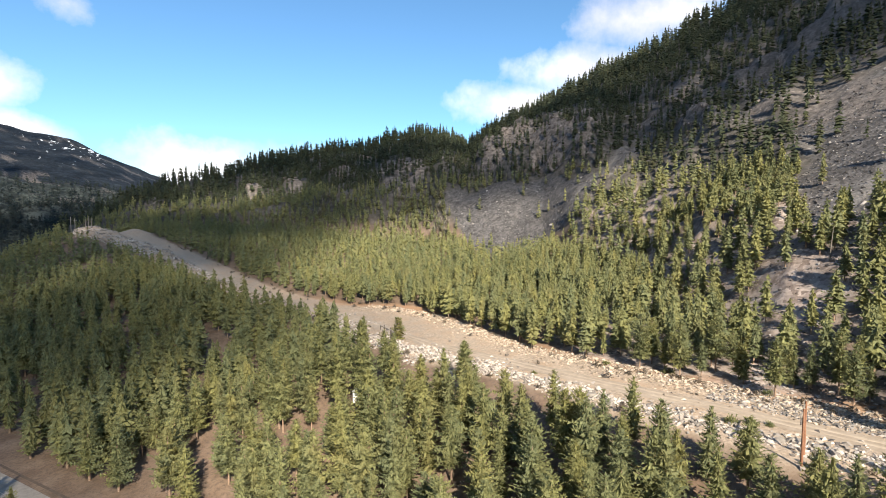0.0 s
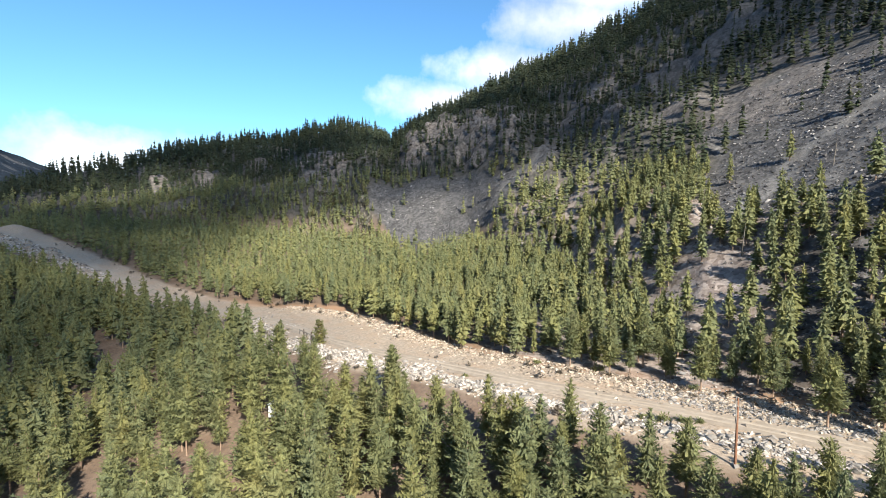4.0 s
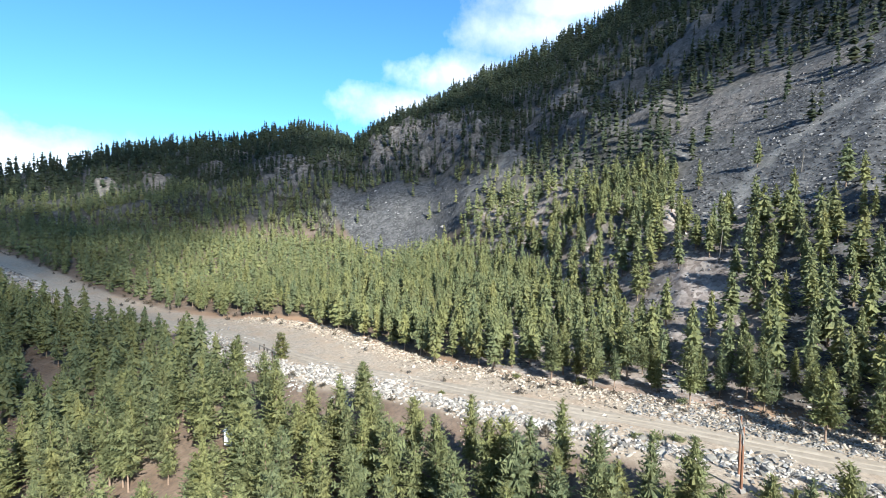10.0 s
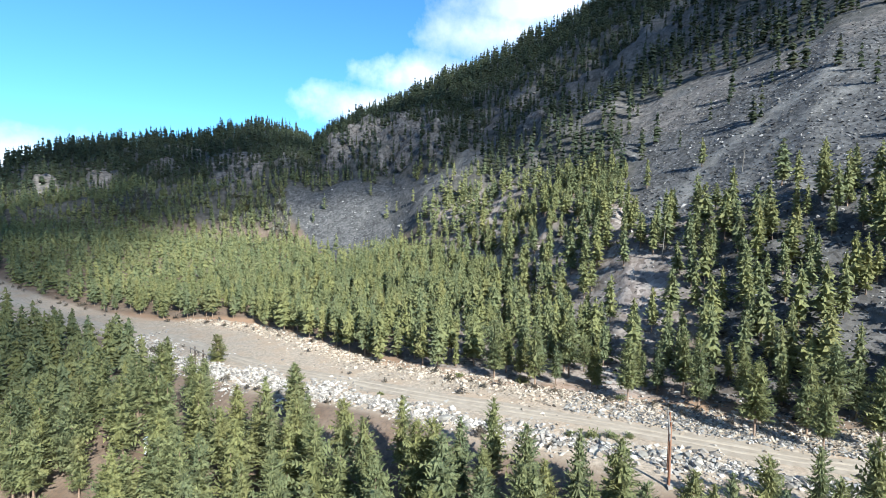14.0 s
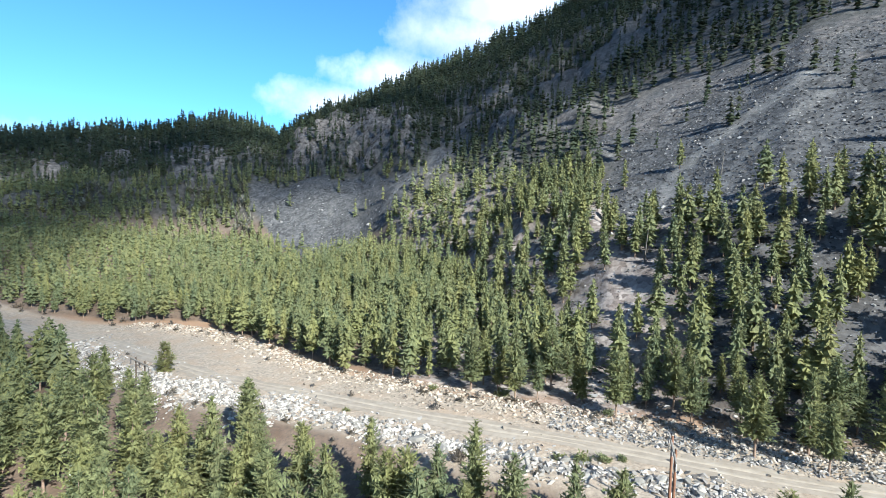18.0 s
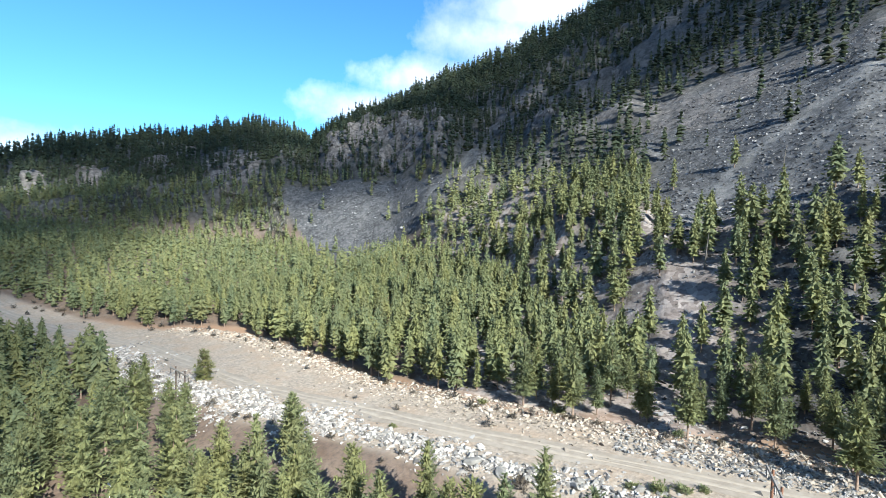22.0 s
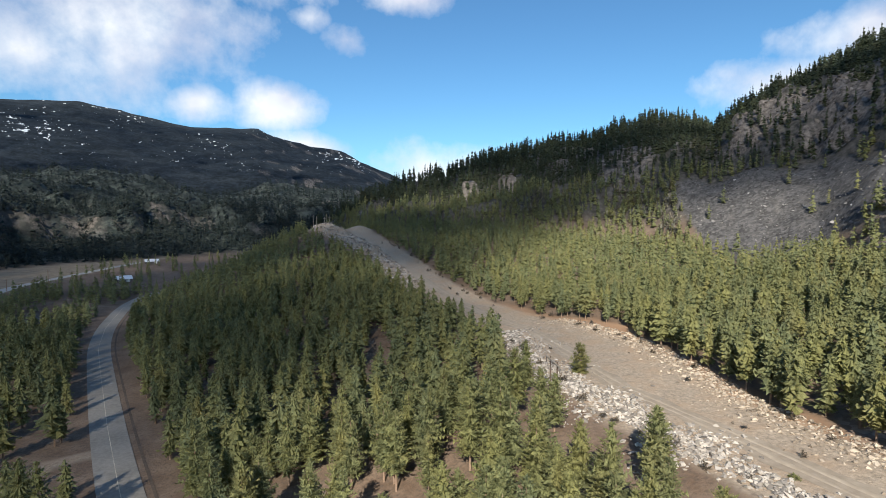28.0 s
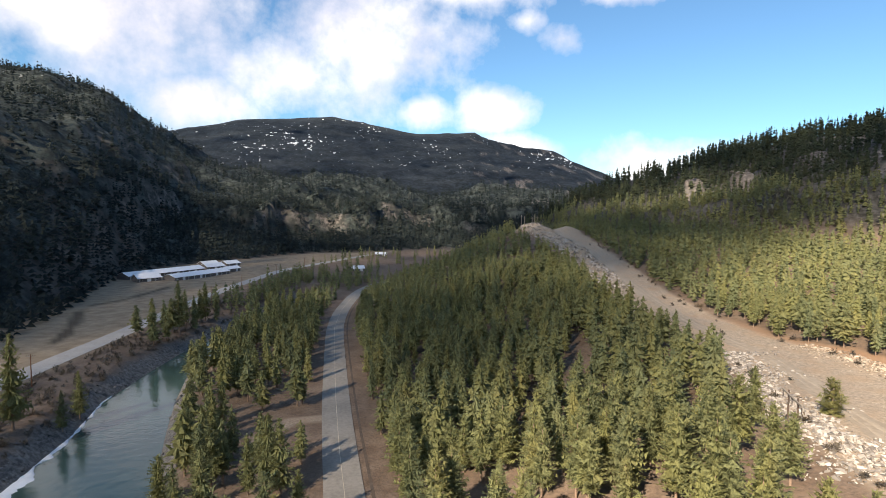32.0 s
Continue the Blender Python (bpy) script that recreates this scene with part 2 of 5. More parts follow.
def climb(r, foot, z0, crest, z1, part):
    """Height on a hillside from its foot to its crest, and down behind it."""
    u = (r - foot) / (crest - foot)
    g = np.where(u < 0.16, part * u / 0.16, part + (1 - part) * (u - 0.16) / 0.84)
    over = np.clip(r - crest, 0, None)
    return np.where(u < 0, -50.0, np.where(u < 1, z0 + (z1 - z0) * g, z1 - 0.35 * over - 0.0004 * over ** 2))


def bluff_step(x, y, s, th):
    """Rocky steps in the lower slopes of the far hills."""
    n, m = vnoise(x, y, 85, 35, 3), vnoise(x, y, 60, 36, 2)
    here = smooth((th + 35) / 5) * smooth((14 - th) / 6)
    a = 22 * smooth((m - 0.02) / 0.35) * smooth((s - 55 - 30 * n) / 16) * smooth((300 - s) / 200)
    b = 18 * smooth((-0.02 - m) / 0.35) * smooth((s - 135 - 45 * n) / 16) * smooth((420 - s) / 240)
    return here * (a + b)


def bluff_face(x, y, s, th):
    n, m = vnoise(x, y, 85, 35, 3), vnoise(x, y, 60, 36, 2)
    here = smooth((th + 35) / 5) * smooth((14 - th) / 6)
    a = smooth((m - 0.12) / 0.25) * smooth((16 - np.abs(s - 62 - 30 * n)) / 8)
    b = smooth((-0.1 - m) / 0.25) * smooth((16 - np.abs(s - 142 - 45 * n)) / 8)
    return here * np.maximum(a, b)


BOWL = table((47.3, 38, 52), (48.4, 28, 66), (49.6, 12, 67), (51.5, -20, 69), (53, -38, 70), (55.5, -38, 72), (58, -20, 76), (60, 2, 80), (62, 14, 90), (66, 64, 116), (69, 116, 152), (72, 180, 206))
# bearing and distance past the foot of the bare outcrops, with their half sizes
OUTCROPS = ((42.6, 120, 3.4, 75), (31.0, 128, 1.6, 40), (36.0, 170, 1.6, 30), (26.5, 110, 1.2, 30), (76.5, 190, 2.6, 45), (82.0, 235, 2.4, 50))
# bright runs of fine gravel down the rock slopes
RUNS = (((146, -3), (181, -19), (194, -40), (201, -56)), ((209, 6), (238, -5)), ((278, 72), (290, 58), (322, 35)), ((250, 131), (268, 122), (305, 124), (352, 128)), ((150, -22), (172, -38), (186, -58)), ((236, 186), (276, 206)), ((232, 168), (262, 176), (290, 188)))
RUN_WIDTH = (6.5, 4.5, 3.4, 4.2, 4.8, 2.0, 2.0)


def cliff_share(th, s):
    """Where the rock wall stands above the scree bowl, and the outcrops."""
    top = np.interp(th, BOWL[0], BOWL[2])
    wall = smooth((th - 50.5) / 3) * smooth((68 - th) / 4) * smooth((s - top - 2) / 8) * smooth((225 - 4 * np.abs(th - 60) - s) / 60)
    knobs = np.maximum.reduce([smooth(1.6 - 1.3 * np.hypot((th - t0) / w, (s - s0) / d)) for t0, s0, w, d in OUTCROPS])
    return np.maximum(wall, knobs)


def cliff_rise(th, s):
    wall = 20 * smooth((th - 50) / 4) * smooth((69 - th) / 5) * smooth((s - 76 - 0.6 * np.maximum(th - 56, 0) ** 1.5) / 48) * (1 - smooth((s - 150) / 230))
    return wall + sum(9 * smooth(1.5 - 1.2 * np.abs(th - t0) / w) * smooth((s - s0 + 0.6 * d) / (0.7 * d)) * (1 - smooth((s - s0) / (2.4 * d))) for t0, s0, w, d in OUTCROPS[:4])


def line_distance(x, y, pts):
    best = np.full(np.shape(x), 1e9)
    for (ax, ay), (bx, by) in zip(pts, pts[1:]):
        u = np.clip(((x - ax) * (bx - ax) + (y - ay) * (by - ay)) / ((bx - ax) ** 2 + (by - ay) ** 2), 0, 1)
        best = np.minimum(best, np.hypot(x - ax - u * (bx - ax), y - ay - u * (by - ay)))
    return best


def ground(x, y):
    """Height of the land."""
    x, y = np.asarray(x, float), np.asarray(y, float)
    r, th = np.hypot(x, y) + 1e-6, np.degrees(np.arctan2(x, y))
    rx = along(ROAD, y, 1)
    sx, sz, sw = along(STRIP, y, 1), along(STRIP, y, 2), along(STRIP, y, 3)
    # valley floor with the river bed
    dr = np.abs(x - along(RIVER, y, 1)) - along(RIVER, y, 2)
    z = -6.6 + 6.6 * np.maximum(smooth((dr + 2.5) / 12), smooth((y - 325) / 30)) + 0.5 * vnoise(x, y, 30, 3, 2) * smooth(dr / 20) * smooth((np.abs(x - rx) - 5) / 8) * smooth((np.abs(x - along(HIGHWAY, y, 1)) - 5) / 8)
    # bench between the road and the strip
    w = np.clip((x - rx - 7) / (sx - sw - rx - 7), 0, 1)
    rough = 1.2 * vnoise(x, y, 35, 5, 3) * smooth(w * 4) * smooth((1 - w) * 6)
    z = np.where(x > rx + 6, sz * (0.35 * w + 0.65 * smooth(w)) + rough, z)
    # forest flat east of the strip, then the hillside
    nh = [np.interp(th, NEAR_HILLS[0], col) for col in NEAR_HILLS[1:]]
    de = np.maximum(x - sx - sw, 0)
    f = de / (de + np.maximum(nh[0] - r, 0) + 1e-3)
    east = sz + (nh[1] - sz) * f + 0.5 * vnoise(x, y, 18, 8, 3) * smooth(de / 8)
    hill = climb(r, *nh)
    up = smooth((r - nh[0]) / 60) * (1 - 0.85 * smooth((th - 84) / 6) * smooth((128 - th) / 6) * smooth((r - nh[0] - 40) / 30) * smooth((270 - r + nh[0]) / 60)) * (1 - 0.7 * smooth((th - 46) / 3) * smooth((64 - th) / 4) * smooth((110 - r + nh[0]) / 40))
    crag = 1 - np.abs(vnoise(x, y, 46, 21, 3))
    hill = hill + up * (7 * vnoise(x, y, 75, 11, 3) + 2.0 * vnoise(x, y, 14, 12, 2) + 9 * (crag ** 4 - 0.35))
    hill = hill + 8 * up
    rock = cliff_share(th, r - nh[0])
    hill = hill + cliff_rise(th, r - nh[0]) + rock * (6 * vnoise(x, y, 15, 24, 3) + 7 * (1 - np.abs(vnoise(x, y, 24, 25, 2))) ** 3 - 3)
    east = np.where(r > nh[0], np.maximum(hill, east), east)
    z = np.where((x > sx + sw), east, z)
    fh = [np.interp(th, FAR_HILLS[0], col) for col in FAR_HILLS[1:]]
    far = climb(r, fh[0], 0, fh[1], fh[2], 0.2)
    u2 = smooth((r - fh[0]) / 150)
    far = far + bluff_step(x, y, r - fh[0], th)
    far = far + u2 * (22 * vnoise(x, y, 230, 31, 4) + 26 * ((1 - np.abs(vnoise(x, y, 150, 33, 4))) ** 4 - 0.1))
    bh = [np.interp(th, BACK_HILLS[0], col) for col in BACK_HILLS[1:]]
    back = climb(r, bh[0], 0, bh[1], bh[2], 0.2)
    back = back + smooth((r - bh[0]) / 250) * (18 + 20 * vnoise(x, y, 420, 41, 4) + 9 * ((1 - np.abs(vnoise(x, y, 210, 43, 3))) ** 3 - 0.3))
    z = np.where(x < rx + 6, np.maximum(z, np.where(r > fh[0], far, -50)), np.maximum(z, np.where((r > fh[0]) & (y > 0), far, -50)))
    z = z + smooth((y - 225) / 60) * smooth((sw + 3 - np.abs(x - sx)) / 6) * smooth((sx + 1 - x) / 5) * (4.2 * vnoise(x, y, 13, 45, 3) + 2.2)
    z = z + 4.0 * np.exp(-((x - 99) / 8) ** 2 - ((y - 386) / 13) ** 2) + 3.0 * np.exp(-((x - 76) / 8) ** 2 - ((y - 396) / 10) ** 2)
    return np.maximum(z, np.where(r > bh[0], back, -50))


def zones(x, y):
    """Shares of gravel, scree, dry grass, red needle litter, river stones and bluffs."""
    x, y = np.asarray(x, float), np.asarray(y, float)
    r, th = np.hypot(x, y) + 1e-6, np.degrees(np.arctan2(x, y))
    rx, sx, sw = along(ROAD, y, 1), along(STRIP, y, 1), along(STRIP, y, 3)
    n = vnoise(x, y, 12, 51, 3)
    n2 = vnoise(x, y, 60, 52, 3)
    gravel = smooth((sw + 2 + 2 * n - np.abs(x - sx)) / 3) * smooth((428 - y) / 8)
    nh = [np.interp(th, NEAR_HILLS[0], col) for col in NEAR_HILLS[1:]]
    s = r - nh[0]
    bowl = smooth((th - 47.2 + 0.5 * n) / 0.8) * smooth((73.5 - th) / 2) * smooth((s - np.interp(th, BOWL[0], BOWL[1]) + 3 * n) / 6) * smooth((np.interp(th, BOWL[0], BOWL[2]) + 9 * n + 8 * n2 - s) / 6)
    crag = np.clip(np.where(th < 40, 0.6, 1.0) * cliff_share(th, s) * smooth((n + 0.7 * n2 + 0.75) / 0.5) + 0.5 * smooth((n2 + n * 0.5 - 0.12) / 0.25) * smooth((s - 70) / 40), 0, 1) * (x > sx + sw)
    # the big talus: a slanting field of bare stones, with tongues above it
    lower = 50 + 10 * n - 0.35 * np.clip(th - 96, 0, 40)
    band = smooth((s - lower) / 8) * smooth((172 + 22 * n2 - s) / 20) * smooth((th - 87.5 - 2.5 * n + 0.02 * (s - 60)) / 2.5) * smooth((128 - th) / 6)
    tongue = smooth((vnoise(x, y, 44, 53, 2) - 0.12) / 0.25) * smooth((s - 95) / 25) * smooth((330 - s) / 60) * smooth((th - 70) / 4) * smooth((128 - th) / 6)
    rubbly = np.maximum(0.3 * smooth((n + 0.6 * n2 + 0.15) / 0.4), 0.9 * smooth((th - 98 + 4 * n) / 4)) * smooth((s + 10) / 15) * smooth((70 - s) / 20) * smooth((th - 78) / 8)
    runs = np.maximum.reduce([smooth((w + 2.2 * n - line_distance(x, y, p)) / 5.5) for p, w in zip(RUNS, RUN_WIDTH)])
    scree = np.clip(np.maximum.reduce([bowl, band, 0.8 * tongue, rubbly, runs]), 0, 1) * (x > sx + sw)
    fh = np.interp(th, FAR_HILLS[0], FAR_HILLS[1])
    grass = smooth((along(HIGHWAY, y, 1) + 7 - x) / 4) * smooth((fh - 6 - r) / 10)
    dr = np.abs(x - along(RIVER, y, 1)) - along(RIVER, y, 2)
    stones = smooth((7 + 2 * n - dr) / 3) * (y < 330)
    snow = bluff_face(x, y, r - fh, th) * (x < sx - 20)
    pale = smooth((103 - th) / 8) * (x > sx + sw) * smooth((110 + 20 * n2 - s) / 30) * smooth((th - 60) / 6) * smooth((n + 0.8 * n2 + 0.7) / 0.5) * smooth((x - sx - sw) / 2)
    hillside = smooth((s - 5) / 30) * (x > sx + sw) * (1 - 0.55 * smooth((n2 + 0.3) / 0.4) * smooth((95 - s) / 30) * (th > 64))
    farside = smooth((r - fh + 8) / 10) * (x < sx)
    loop = np.minimum.reduce([np.hypot(x - px, y - py) for px, py in zip(np.interp(np.linspace(0, 5, 26), range(6), (-25, -33, -37, -35, -29, -24)), np.interp(np.linspace(0, 5, 26), range(6), (121, 119, 110, 98, 86, 76)))])
    gravel = np.maximum(gravel, 0.7 * smooth((2.4 + n - loop) / 1.2))
    red = smooth((7 + 3 * n - np.hypot(x - 106, (y - 118) * 0.5)) / 4) + 0.7 * smooth((5 + 3 * n - np.hypot(x - 76, (y - 6) * 0.4)) / 4) + 0.7 * smooth((6 + 3 * n - np.hypot(x - 26, (y - 57) * 0.7)) / 5)
    fen = smooth((3.5 + 2 * n - np.abs(x - np.interp(y, (185, 208, 235, 250, 272, 286, 310, 340), (-137, -147, -161, -170, -178, -172, -171, -172)))) / 2.5) * smooth((y - 186) / 6) * smooth((344 - y) / 8) * (1 - 0.8 * smooth((12 - np.abs(y - 262)) / 6))
    cut = smooth((3.2 + 2.5 * n - np.abs(x - sx - sw - 1.5)) / 2.5) * smooth((y + 40) / 15) * smooth((175 - y) / 20) * smooth((n + n2 + 0.75) / 0.5)
    return gravel, scree, grass, stones, snow, hillside, fen, farside, np.clip(red + 0.7 * cut, 0, 1), pale, runs, crag


def mesh_from(name, verts, faces, material, sizes=3):
    """A mesh object from arrays, all faces with the same count of corners."""
    me = bpy.data.meshes.new(name)
    verts, faces = np.asarray(verts, np.float32), np.asarray(faces, np.int32)
    me.vertices.add(len(verts))
    me.vertices.foreach_set("co", verts.ravel())
    me.loops.add(faces.size)
    me.loops.foreach_set("vertex_index", faces.ravel())
    me.polygons.add(len(faces))
    me.polygons.foreach_set("loop_start", np.arange(0, faces.size, faces.shape[1], dtype=np.int32))
    me.update(calc_edges=True)
    if material:
        me.materials.append(material)
    return me


def grid_faces(rows, cols, wrap=False):
    i, j = np.meshgrid(np.arange(rows - 1), np.arange(cols if wrap else cols - 1), indexing="ij")
    k = (j + 1) % cols
    return np.stack([i * cols + j, i * cols + k, (i + 1) * cols + k, (i + 1) * cols + j], -1).reshape(-1, 4)


# ground sheet: rings that widen outwards
RINGS, SPOKES = 371, 530
rr = np.concatenate([[0.5], np.geomspace(6, 55, 40, endpoint=False), np.geomspace(55, 480, 235, endpoint=False), np.geomspace(480, 4600, 95)])
aa = np.radians(np.concatenate([np.linspace(-58, 132, 460, endpoint=False), np.linspace(132, 302, SPOKES - 460, endpoint=False)]))
GX, GY = rr[:, None] * np.sin(aa)[None], rr[:, None] * np.cos(aa)[None]
GZ = ground(GX, GY)
me = mesh_from("ground", np.stack([GX, GY, GZ], -1).reshape(-1, 3), grid_faces(RINGS, SPOKES, True)[:, ::-1], None)
zs = zones(GX.ravel(), GY.ravel())
for attr, (a, b_, c) in (("zone_a", (zs[0], zs[1], zs[2])), ("zone_b", (zs[3], zs[4], zs[5])), ("zone_c", (zs[6], zs[7], zs[8])), ("zone_d", (zs[9], zs[10], zs[11]))):
    layer = me.attributes.new(attr, "FLOAT_VECTOR", "POINT")
    layer.data.foreach_set("vector", np.stack([a, b_, c], -1).astype(np.float32).ravel())
me.polygons.foreach_set("use_smooth", np.ones(len(me.polygons), bool))


def ground_material():
    m, n, bsdf = material("valley ground", 0.95)
    pos = n.add("ShaderNodeNewGeometry").outputs["Position"]
    za = n.add("ShaderNodeSeparateXYZ", {0: n.add("ShaderNodeAttribute", attribute_name="zone_a").outputs["Vector"]})
    zb = n.add("ShaderNodeSeparateXYZ", {0: n.add("ShaderNodeAttribute", attribute_name="zone_b").outputs["Vector"]})
    fine, mid, wide = n.noise(1.4, 6.0, 0.7, pos), n.noise(0.16, 5.0, 0.6, pos), n.noise(0.02, 4.0, 0.6, pos)
    litter = n.mix(n.ramp(mid, 0.35, 0.65), (0.135, 0.092, 0.066), (0.215, 0.158, 0.12))
    litter = n.mix(n.ramp(fine, 0.45, 0.75), litter, (0.085, 0.068, 0.055))
    slope = n.add("ShaderNodeSeparateXYZ", {0: n.add("ShaderNodeNewGeometry").outputs["Normal"]}).outputs[2]
    dist = n.add("ShaderNodeVectorMath", {0: pos}, operation="LENGTH").outputs["Value"]
    # bluish wooded slopes: distance haze put into the ground colour
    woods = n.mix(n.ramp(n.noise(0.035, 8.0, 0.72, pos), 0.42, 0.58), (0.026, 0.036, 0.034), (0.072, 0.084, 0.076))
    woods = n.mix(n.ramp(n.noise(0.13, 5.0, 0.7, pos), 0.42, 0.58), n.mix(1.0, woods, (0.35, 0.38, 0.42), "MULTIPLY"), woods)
    cliff = n.mix(n.ramp(n.noise(0.05, 8.0, 0.75, pos), 0.4, 0.65), (0.04, 0.036, 0.032), (0.17, 0.145, 0.125))
    woods = n.mix(n.math("MULTIPLY", n.ramp(slope, 0.8, 0.68), n.ramp(n.noise(0.012, 4.0, 0.6, pos), 0.42, 0.55)), woods, cliff)
    heath = n.mix(n.ramp(n.noise(0.3, 7.0, 0.7, pos), 0.38, 0.68), (0.03, 0.03, 0.027), (0.12, 0.112, 0.105))
    litter = n.mix(zb.outputs[2], litter, heath)
    zd = n.add("ShaderNodeSeparateXYZ", {0: n.add("ShaderNodeAttribute", attribute_name="zone_d").outputs["Vector"]})
    pale = n.mix(n.ramp(n.noise(0.9, 7.0, 0.75, pos), 0.36, 0.66), (0.16, 0.12, 0.104), (0.42, 0.33, 0.29))
    # beyond 1100 m the colour darkens and blues, imitating haze and cloud shade
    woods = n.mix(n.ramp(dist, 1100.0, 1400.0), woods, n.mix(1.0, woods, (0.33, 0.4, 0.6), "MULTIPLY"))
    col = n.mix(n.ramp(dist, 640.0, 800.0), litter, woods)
    zc = n.add("ShaderNodeSeparateXYZ", {0: n.add("ShaderNodeAttribute", attribute_name="zone_c").outputs["Vector"]})
    fen = zc.outputs[0]
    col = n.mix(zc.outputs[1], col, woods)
    grit = n.mix(n.ramp(fine, 0.35, 0.7), (0.21, 0.17, 0.13), (0.47, 0.385, 0.3))
    grit = n.mix(n.ramp(mid, 0.45, 0.7), grit, (0.34, 0.25, 0.175))
    def blocks(scale, a, b):
        v = n.add("ShaderNodeTexVoronoi", {"Vector": n.add("ShaderNodeVectorMath", {0: pos, 1: n.add("ShaderNodeTexNoise", {"Vector": pos, "Scale": scale * 1.5}).outputs["Color"]}, operation="ADD").outputs[0], "Scale": scale})
        return n.mix(n.math("POWER", n.add("ShaderNodeSeparateXYZ", {0: v.outputs["Color"]}).outputs[0], 1.6), a, b)

    stone = n.mix(n.ramp(n.noise(0.8, 7.0, 0.75, pos), 0.35, 0.7), (0.03, 0.03, 0.032), (0.12, 0.116, 0.116))
    stone = n.mix(n.ramp(n.noise(0.22, 6.0, 0.7, pos), 0.5, 0.62), stone, (0.035, 0.035, 0.037))
    stone = n.mix(0.6, stone, n.mix(0.45, blocks(0.9, (0.022, 0.022, 0.025), (0.2, 0.193, 0.195)), blocks(0.34, (0.022, 0.022, 0.025), (0.16, 0.155, 0.158))))
    px = n.add("ShaderNodeSeparateXYZ", {0: pos})
    slide = n.mix(n.ramp(n.noise(1.6, 6.0, 0.75, pos), 0.35, 0.68), (0.12, 0.114, 0.109), (0.3, 0.284, 0.27))
    stone = n.mix(n.math("MULTIPLY", zd.outputs[1], n.ramp(n.noise(0.22, 7.0, 0.75, pos), 0.36, 0.62)), stone, slide)
    hay = n.mix(n.ramp(mid, 0.35, 0.65), (0.21, 0.16, 0.11), (0.32, 0.25, 0.175))
    col = n.mix(zd.outputs[0], col, n.mix(0.55, pale, blocks(0.8, (0.05, 0.045, 0.042), (0.42, 0.38, 0.35))))
    col = n.mix(za.outputs[1], col, stone)
    face_rock = n.mix(n.ramp(n.noise(0.33, 8.0, 0.78, pos), 0.38, 0.62), (0.025, 0.023, 0.023), (0.2, 0.178, 0.168))
    col = n.mix(n.ramp(n.math("ADD", zd.outputs[2], n.math("MULTIPLY", n.math("SUBTRACT", n.noise(0.2, 5.0, 0.7, pos), 0.5), 1.2)), 0.3, 0.6), col, face_rock)
    grit = n.mix(0.16, grit, blocks(3.1, (0.15, 0.12, 0.095), (0.58, 0.485, 0.39)))
    col = n.mix(za.outputs[2], col, hay)
    col = n.mix(fen, col, (0.09, 0.068, 0.045))
    col = n.mix(zb.outputs[0], col, n.mix(n.ramp(n.noise(1.0, 6.0, 0.75, pos), 0.4, 0.65), (0.08, 0.075, 0.07), (0.26, 0.24, 0.22)))
    col = n.mix(za.outputs[0], col, grit)
    col = n.mix(n.math("MULTIPLY", zc.outputs[2], 0.8), col, n.mix(fine, (0.24, 0.14, 0.085), (0.4, 0.26, 0.165)))
    high = n.ramp(n.add("ShaderNodeSeparateXYZ", {0: pos}).outputs[2], 170.0, 250.0)
    face = n.add("ShaderNodeCombineXYZ", {0: n.math("MULTIPLY", n.math("ARCTAN2", px.outputs[0], px.outputs[1]), 2300.0), 1: n.math("MULTIPLY", px.outputs[2], 1.4), 2: 0.0}).outputs[0]
    flecks = n.ramp(n.math("ADD", n.noise(0.05, 3.0, 0.65, face), n.math("MULTIPLY", n.noise(0.004, 2.0, 0.5, face), 0.4)), 0.858, 0.876)
    col = n.mix(n.math("MULTIPLY", n.math("MULTIPLY", high, flecks), n.ramp(dist, 1000.0, 1500.0)), col, (0.8, 0.82, 0.85))
    bluff = n.mix(n.ramp(n.noise(0.11, 7.0, 0.75, pos), 0.44, 0.62), (0.03, 0.03, 0.026), (0.19, 0.165, 0.15))
    col = n.mix(zb.outputs[1], col, bluff)
    n.l.new(col, bsdf.inputs["Base Color"])
    n.l.new(n.add("ShaderNodeBump", {"Height": n.math("ADD", fine, n.math("MULTIPLY", mid, 3.0)), "Strength": 0.4, "Distance": 0.4}).outputs[0], bsdf.inputs["Normal"])
    return m


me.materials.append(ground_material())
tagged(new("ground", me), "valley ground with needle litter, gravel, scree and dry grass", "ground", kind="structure")


